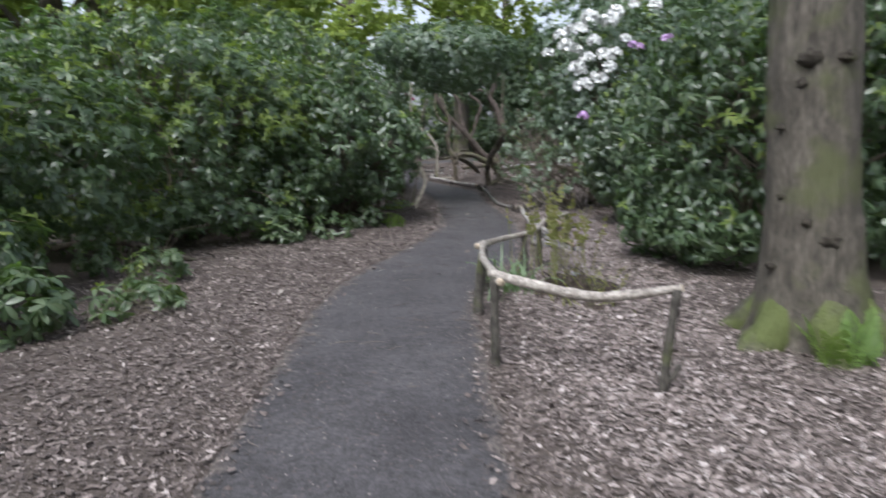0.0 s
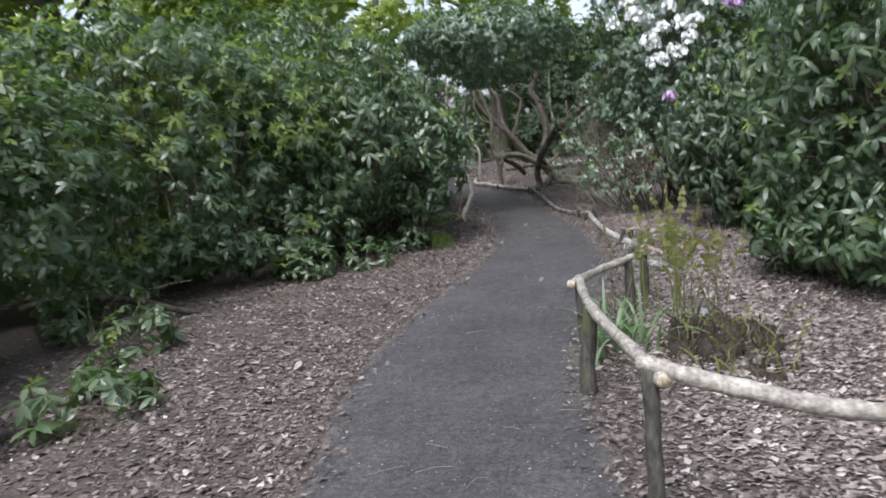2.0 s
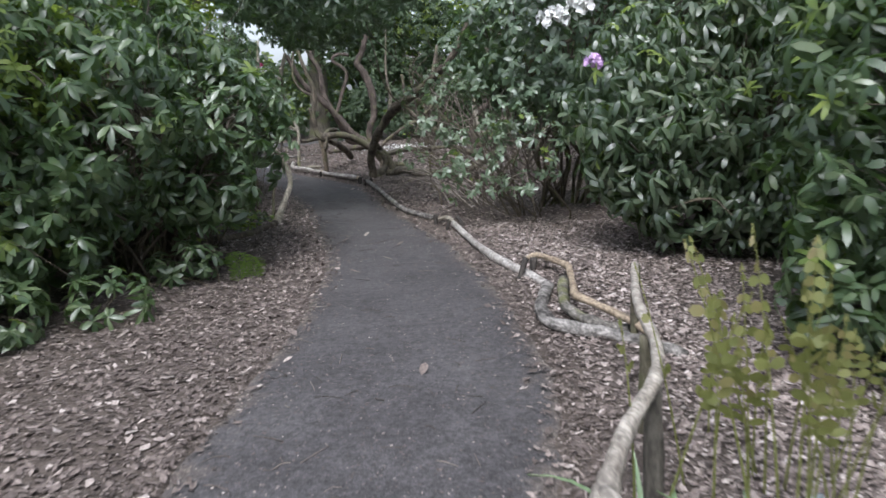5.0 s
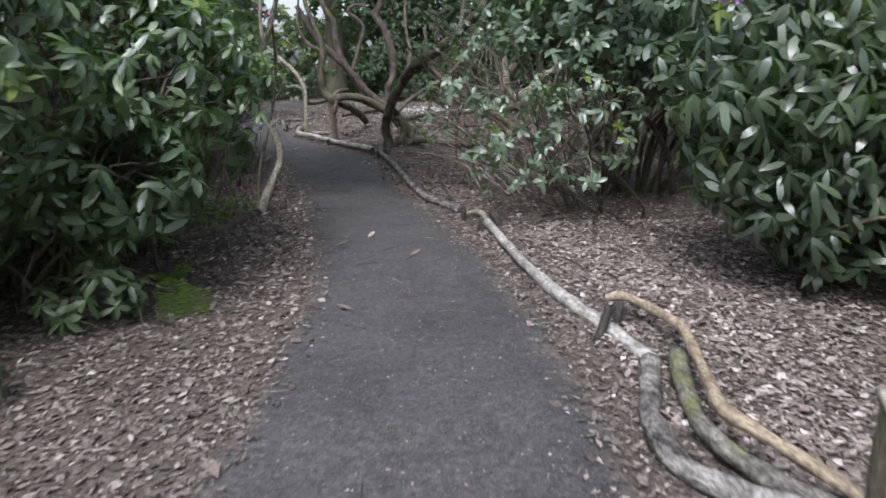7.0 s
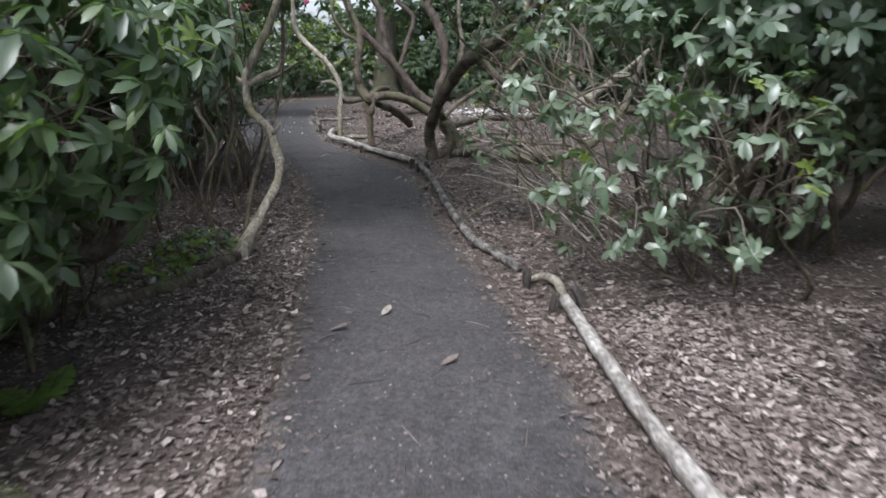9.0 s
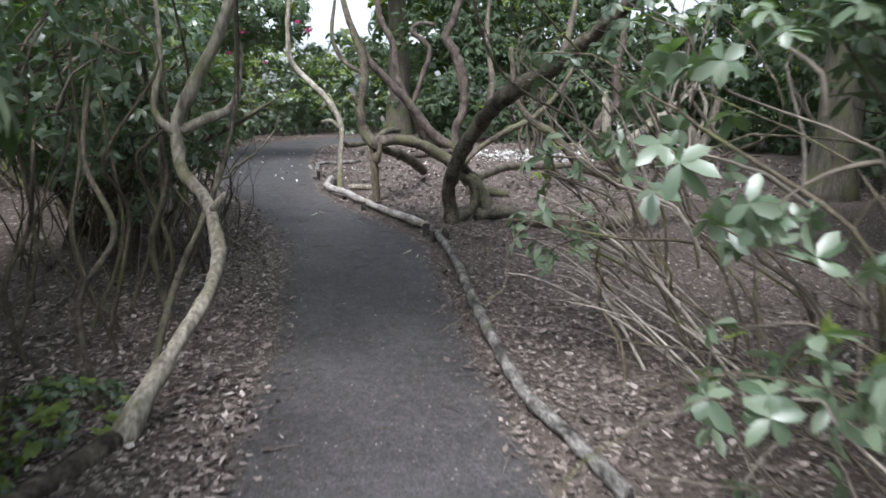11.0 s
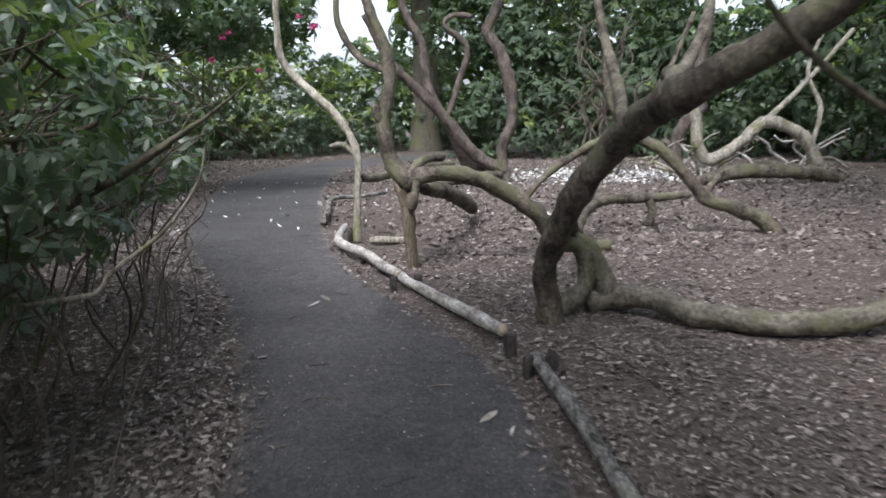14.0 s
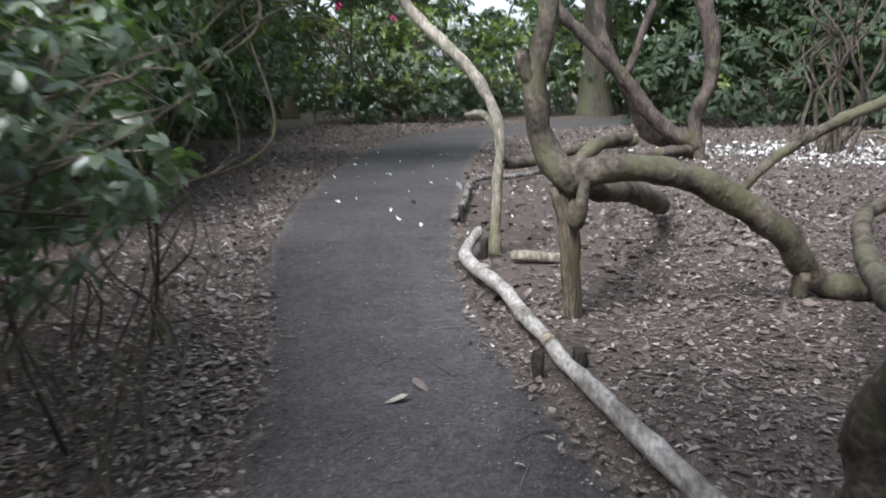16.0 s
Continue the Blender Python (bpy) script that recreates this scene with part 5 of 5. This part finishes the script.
bush("broad rhododendron bush with drooping leaves and mauve flower", [(4.3, 12.7, 1.2, 1.6, 1.5, 1.2), (6.0, 12.0, 2.0, 1.8, 1.8, 1.9), (3.6, 12.9, 1.35, 1.35, 1.1, 0.95), (3.2, 12.6, 0.85, 0.95, 0.9, 0.75), (3.5, 12.3, 0.3, 0.9, 0.7, 0.42), (4.6, 11.8, 0.35, 0.9, 0.8, 0.5)], (4.4, 12.9), 34, 80, 38, leaf=0.14, lift=-16, mat=M_LEAF_DULL, new_growth=0.03, twigs=260, floor=0.1, wide=0.33, droop=0.7, flowers=[((2.17, 12.2, 1.69), P, 0.09), ((2.9, 12.0, 2.76), P, 0.08), ((3.03, 12.05, 2.74), P, 0.07)])
heads = [(2.08, 3.2), (2.3, 3.28), (2.5, 3.32), (2.98, 3.42), (2.4, 2.95), (2.5, 2.55), (2.4, 2.6), (2.55, 2.27), (2.47, 2.3), (3.1, 2.84), (2.9, 2.83), (2.62, 2.75), (3.45, 3.7), (3.85, 3.7), (3.15, 3.6), (2.8, 2.4), (3.3, 3.1), (2.75, 3.1), (2.2, 3.0), (2.65, 3.5), (1.9, 2.9), (3.0, 2.6)]
bush("tall rhododendron with white flower heads and pale grey-green leaves", [(3.1, 15.6, 2.6, 1.5, 1.3, 1.5), (2.9, 15.7, 1.7, 0.8, 0.8, 0.6), (4.3, 16.0, 2.4, 1.6, 1.4, 1.7)], (3.4, 16.4), 16, 62, 39, twigs=180, mat=M_LEAF_PALE, new_growth=0.08, floor=0.7, wide=0.42, flowers=[((x, 14.15 + 0.1 * (k % 3), z), W, 0.115 + 0.02 * (k % 4)) for k, (x, z) in enumerate(heads)])
bush("low rhododendron sprays with rounded pale leaves on bare twigs", [(1.75, 14.8, 0.75, 0.4, 0.45, 0.55), (2.3, 14.6, 0.75, 0.55, 0.5, 0.6), (1.5, 15.4, 0.4, 0.26, 0.3, 0.32), (1.62, 15.6, 1.3, 0.45, 0.5, 0.4), (2.5, 15.3, 1.3, 0.7, 0.6, 0.5)], (2.7, 15.6), 12, 24, 53, leaf=0.092, twigs=90, mat=M_LEAF_PALE, new_growth=0.2, floor=0.12, fine=True, wide=0.46, gap=0.2, stem_r=0.014, count=6, singly=True)
bush("overhanging rhododendron spray with large pale glossy leaves", [(-0.8, 14.9, 1.4, 0.4, 0.5, 0.36), (-1.15, 14.1, 1.55, 0.4, 0.5, 0.4), (-1.2, 15.4, 1.0, 0.45, 0.5, 0.4)], (-1.7, 14.9), 9, 26, 56, twigs=40, mat=M_LEAF_PALE, new_growth=0.1, floor=0.4, fine=True, wide=0.38, gap=0.15, stem_r=0.012, singly=True, leaf=0.13)
bush("leafy rhododendron branches reaching out over the shaded litter", [(-1.5, 19.6, 1.25, 0.45, 0.6, 0.5), (-1.7, 21.2, 1.0, 0.5, 0.7, 0.6), (-1.55, 22.6, 1.2, 0.5, 0.7, 0.5), (-1.9, 20.2, 0.75, 0.5, 0.7, 0.45)], (-2.4, 21.0), 14, 24, 57, twigs=90, mat=M_LEAF_PALE, new_growth=0.12, floor=0.5, fine=True, wide=0.42, gap=0.15, stem_r=0.014, singly=True, leaf=0.1)
bush("hanging rhododendron spray beside the path", [(1.3, 17.35, 0.78, 0.24, 0.28, 0.36), (1.5, 17.5, 1.35, 0.38, 0.32, 0.4), (1.95, 17.5, 1.7, 0.5, 0.5, 0.4)], (2.4, 17.3), 10, 22, 54, leaf=0.085, twigs=40, mat=M_LEAF_PALE, new_growth=0.15, floor=0.4, fine=True, wide=0.42, gap=0.15, stem_r=0.012, count=6, singly=True)
# Lobes set high over the path, mostly out of view, to shade it.
bush("spreading rhododendron canopy over the path", [(0.2, 17.0, 3.3, 1.4, 1.3, 0.6), (0.25, 18.9, 3.3, 1.4, 1.4, 0.65), (0.0, 20.5, 3.5, 1.2, 1.2, 0.55), (-0.9, 18.0, 3.4, 1.0, 1.5, 0.6), (0.1, 21.4, 3.0, 1.0, 0.7, 0.4)], (3.2, 20.2), 2, 75, 40, stem_r=0.018, mat=M_LEAF_PALE, floor=0.5, gap=0.03)
bush("evergreen thicket with shade-darkened leaves behind the clearing", [(4.5, 41.5, 1.1, 3.0, 2.0, 2.4), (9.0, 40.0, 1.3, 3.2, 2.2, 2.8), (5.5, 42.5, 4.4, 4.5, 2.0, 2.4)], (6, 42), 16, 17, 41, leaf=0.26, mat=M_LEAF_SHADED, new_growth=0.03, floor=0.1, gap=0.03)
bush("evergreen thicket with shade-darkened leaves at the clearing's edge", [(12.5, 37.0, 2.2, 2.6, 3.0, 2.8), (13.0, 31.0, 2.2, 2.6, 3.2, 2.8), (10.5, 26.0, 2.0, 2.0, 2.8, 2.4), (8.6, 21.0, 2.0, 1.8, 2.8, 2.4)], (11, 30), 20, 15, 42, leaf=0.26, mat=M_LEAF_SHADED, new_growth=0.03, floor=0.15, gap=0.03)
bush("green bushes closing the view at the path's end", [(-5.5, 44.5, 1.2, 3.0, 2.0, 2.8), (-0.8, 47.5, 1.0, 3.4, 2.0, 2.6), (-9.5, 39.0, 2.2, 2.4, 3.0, 2.6), (-8.5, 35.0, 3.0, 1.8, 2.0, 2.6)], (-5, 45), 14, 26, 43, leaf=0.2, new_growth=0.25, mat=M_LEAF_DULL, floor=0.1, gap=0.03)
bush("dark bushes behind the start of the path", [(-4.5, 0.0, 1.4, 1.8, 2.4, 1.7), (-5.5, 3.6, 1.3, 1.7, 1.8, 1.6)], (-5, 2), 6, 30, 44, leaf=0.16)
bush("dark bushes beside the tall tree", [(7.5, 3.0, 1.6, 2.4, 3.0, 2.0), (7.2, 7.0, 2.0, 1.8, 2.0, 2.2)], (7.5, 5), 6, 18, 45, leaf=0.16)
bush("shaded evergreen bush behind the white-flowered rhododendron", [(6.8, 16.0, 2.0, 1.8, 1.8, 2.0)], (6.8, 16.0), 6, 45, 46, leaf=0.16)
bush("shaded evergreen bush behind the path-side bushes", [(-5.2, 17.6, 2.4, 1.8, 1.8, 2.0)], (-5, 20), 8, 30, 47, leaf=0.16)
ring = [(x, 53 + 2 * (i % 2), 1.8 if -7 < x < 1 else 3.2, 3.2, 2.2, 3.0 if -7 < x < 1 else 4.0) for i, x in enumerate(range(-22, 27, 4))] + [(19 + 1.5 * (i % 2), y, 3.0, 2.2, 3.2, 3.8) for i, y in enumerate(range(-8, 50, 5))] + [(-15 - 1.5 * (i % 2), y, 3.2, 2.2, 3.2, 4.0) for i, y in enumerate(range(-8, 50, 5))] + [(x, -10, 2.6, 3.2, 2.2, 3.4) for x in range(-14, 20, 4)]
bush("belt of dark evergreen trees round the wood", ring, (0, 54), 0, 2.2, 48, leaf=0.7, wide=0.42, floor=-0.2, gap=0.0, count=5, name="evergreen_belt")

bush("tall evergreen mass behind the path-side bushes", [(-6.8, 26.0, 4.2, 2.2, 2.0, 1.6)], (-5.0, 25.4), 8, 24, 49, leaf=0.2, new_growth=0.4, floor=1.2)
bush("tall evergreen mass above the white-flowered rhododendron", [(5.5, 19.5, 3.6, 2.2, 2.0, 2.0)], (6.0, 19.6), 8, 26, 50, leaf=0.2, floor=1.0, mat=M_LEAF_PALE)

bush("patch of small green leafy seedlings in shade", [(-1.15, 16.85, -0.16, 0.4, 0.45, 0.14), (-1.35, 16.2, -0.16, 0.35, 0.3, 0.12)], (-1.15, 16.8), 4, 190, 55, mat=M_LEAF_PALE, new_growth=0.35, leaf=0.05, wide=0.6, floor=0.02, stem_r=0.004, gap=0.0, name="seedling_patch", count=4)
log("mossy fallen branch under the bush", [(-1.9, 14.9, -0.13, 0.06), (-1.4, 15.4, -0.16, 0.055), (-1.05, 15.9, -0.17, 0.05), (-0.8, 16.6, -0.17, 0.05)], M_LIMB, 31, "fallen_branch", group="")
log("dark bent branch under the bush", [(-1.9, 14.4, 0.3, 0.05), (-1.4, 14.6, 0.3, 0.055), (-1.05, 14.7, 0.42, 0.05), (-0.95, 14.8, 0.75, 0.045), (-1.1, 15.0, 1.2, 0.04)], M_LIMB, 32, "low_branch", group="")

log("dark low branch arched over the litter under the bushes", [(-5.2, 9.6, 0.1, 0.04), (-4.6, 9.4, 0.2, 0.045), (-4.0, 9.4, 0.16, 0.04), (-3.6, 9.6, -0.02, 0.035), (-3.4, 9.8, -0.14, 0.03)], M_LIMB, 33, "low_branch", group="")
bm = bmesh.new()
bmesh.ops.create_cube(bm, size=1)
bmesh.ops.scale(bm, vec=(0.1, 0.006, 0.075), verts=bm.verts)
bmesh.ops.bevel(bm, geom=bm.edges[:], offset=0.002, segments=1, affect="EDGES")
plate = part("plant_label", bm, plain("grey_plastic", [(0.0, (0.3, 0.34, 0.36)), (1.0, (0.34, 0.38, 0.4))], rough=0.35), None)
plate.matrix_basis = pose(1.38, 8.1, G + 0.045, -28, 12, 25)
tagged(plate, "small blank grey plastic plant label leaning on the litter", "plant label")

# thin bare shoots at the foot of the shaded bushes
rng = np.random.default_rng(78)
thicket = thing("bare_thicket", (-2.2, 20.6, G), "thicket of thin bare stems under the shaded rhododendron", "brushwood")
for k in range(75):
    a = (rng.uniform(-3.2, -1.5), rng.uniform(18.6, 24.0), G - 0.12)
    e = (a[0] + rng.uniform(-0.5, 0.7), a[1] + rng.uniform(-0.7, 0.7), rng.uniform(0.5, 1.5))
    part("shoot", tube(limb(rng, a, e, rng.uniform(0.005, 0.014), 0.003, 0.13, 4), sides=5, step=0.12, lump=0.03, caps=False), M_STEM if k % 3 else M_TWIG, thicket)
for k in range(12):
    a = (rng.uniform(-2.4, -1.2), rng.uniform(17.6, 20.6), G - 0.12)
    e = (a[0] + rng.uniform(-0.6, 0.5), a[1] + rng.uniform(-0.3, 0.9), rng.uniform(1.2, 2.5))
    part("shoot", tube(limb(rng, a, e, rng.uniform(0.01, 0.022), 0.006, 0.12, 5), sides=6, step=0.1, lump=0.06, caps=False), M_STEM, thicket)
for k in range(40):
    a = (rng.uniform(-2.2, -1.1), rng.uniform(20.2, 23.6), G - 0.1)
    a = (min(a[0], float(edge_left(a[1])) - 0.35), a[1], a[2])
    e = (a[0] + rng.uniform(-0.5, 0.45), a[1] + rng.uniform(-0.6, 0.6), rng.uniform(0.25, 1.0))
    part("shoot", tube(limb(rng, a, e, rng.uniform(0.004, 0.009), 0.002, 0.16, 4), sides=5, step=0.1, lump=0.03, caps=False), M_BUSH_TWIG, thicket)
part("branch", tube([(-2.6, 21.2, G - 0.1, 0.036), (-1.74, 21.0, 0.69, 0.029), (-1.43, 21.0, 0.9, 0.027), (-1.15, 21.0, 1.05, 0.023), (-0.9, 21.0, 1.2, 0.018), (-0.65, 21.0, 1.36, 0.008), (-0.5, 21.1, 1.5, 0.003)], sides=8, step=0.08, lump=0.1), M_LIMB, thicket)
part("branch", tube([(-1.75, 20.5, G - 0.1, 0.018), (-1.52, 20.6, 0.46, 0.015), (-1.38, 20.6, 0.55, 0.013), (-1.12, 20.6, 0.59, 0.012), (-1.06, 20.6, 0.67, 0.011), (-0.89, 20.6, 0.79, 0.01), (-0.77, 20.6, 0.89, 0.009), (-0.64, 20.6, 1.07, 0.007), (-0.61, 20.6, 1.2, 0.006)], sides=7, step=0.08, lump=0.1), M_LIMB_PALE, thicket)

# bare twigs under the low sprays
rng = np.random.default_rng(77)
brush = thing("bare_brushwood", (2.3, 16.6, G), "tangle of thin pale bare twigs under the rhododendron", "brushwood")
for k in range(11):
    z = rng.uniform(0.25, 1.0)
    b, e = (rng.uniform(1.9, 2.7), rng.uniform(16.6, 17.6), level(17) - 0.03), (rng.uniform(1.15, 1.4), rng.uniform(17.0, 18.3), z)
    m = (b[0] * 0.5 + e[0] * 0.5 + 0.1, b[1] * 0.5 + e[1] * 0.5, z * 0.45 + rng.uniform(-0.08, 0.08))
    w = rng.uniform(0.006, 0.012)
    part("branch", tube([(*b, w), (*m, w * 0.85), (e[0] + 0.25, e[1] - 0.08, z * 0.85, w * 0.6), (*e, w * 0.35)], sides=6, step=0.08, lump=0.08, caps=False), M_TWIG_PALE, brush, "pale arching bare branch")
for k in range(34):
    a = (rng.uniform(1.9, 3.0), rng.uniform(15.4, 18.2), G - 0.07)
    e = (a[0] - rng.uniform(0.3, 1.2), a[1] + rng.uniform(-1.0, 1.0), rng.uniform(0.0, 1.1))
    e = (max(e[0], 1.12), e[1], e[2])
    part("twig", tube(limb(rng, a, e, rng.uniform(0.003, 0.007), 0.002, 0.14, 4), sides=5, step=0.1, lump=0.03, caps=False), M_BUSH_TWIG, brush)
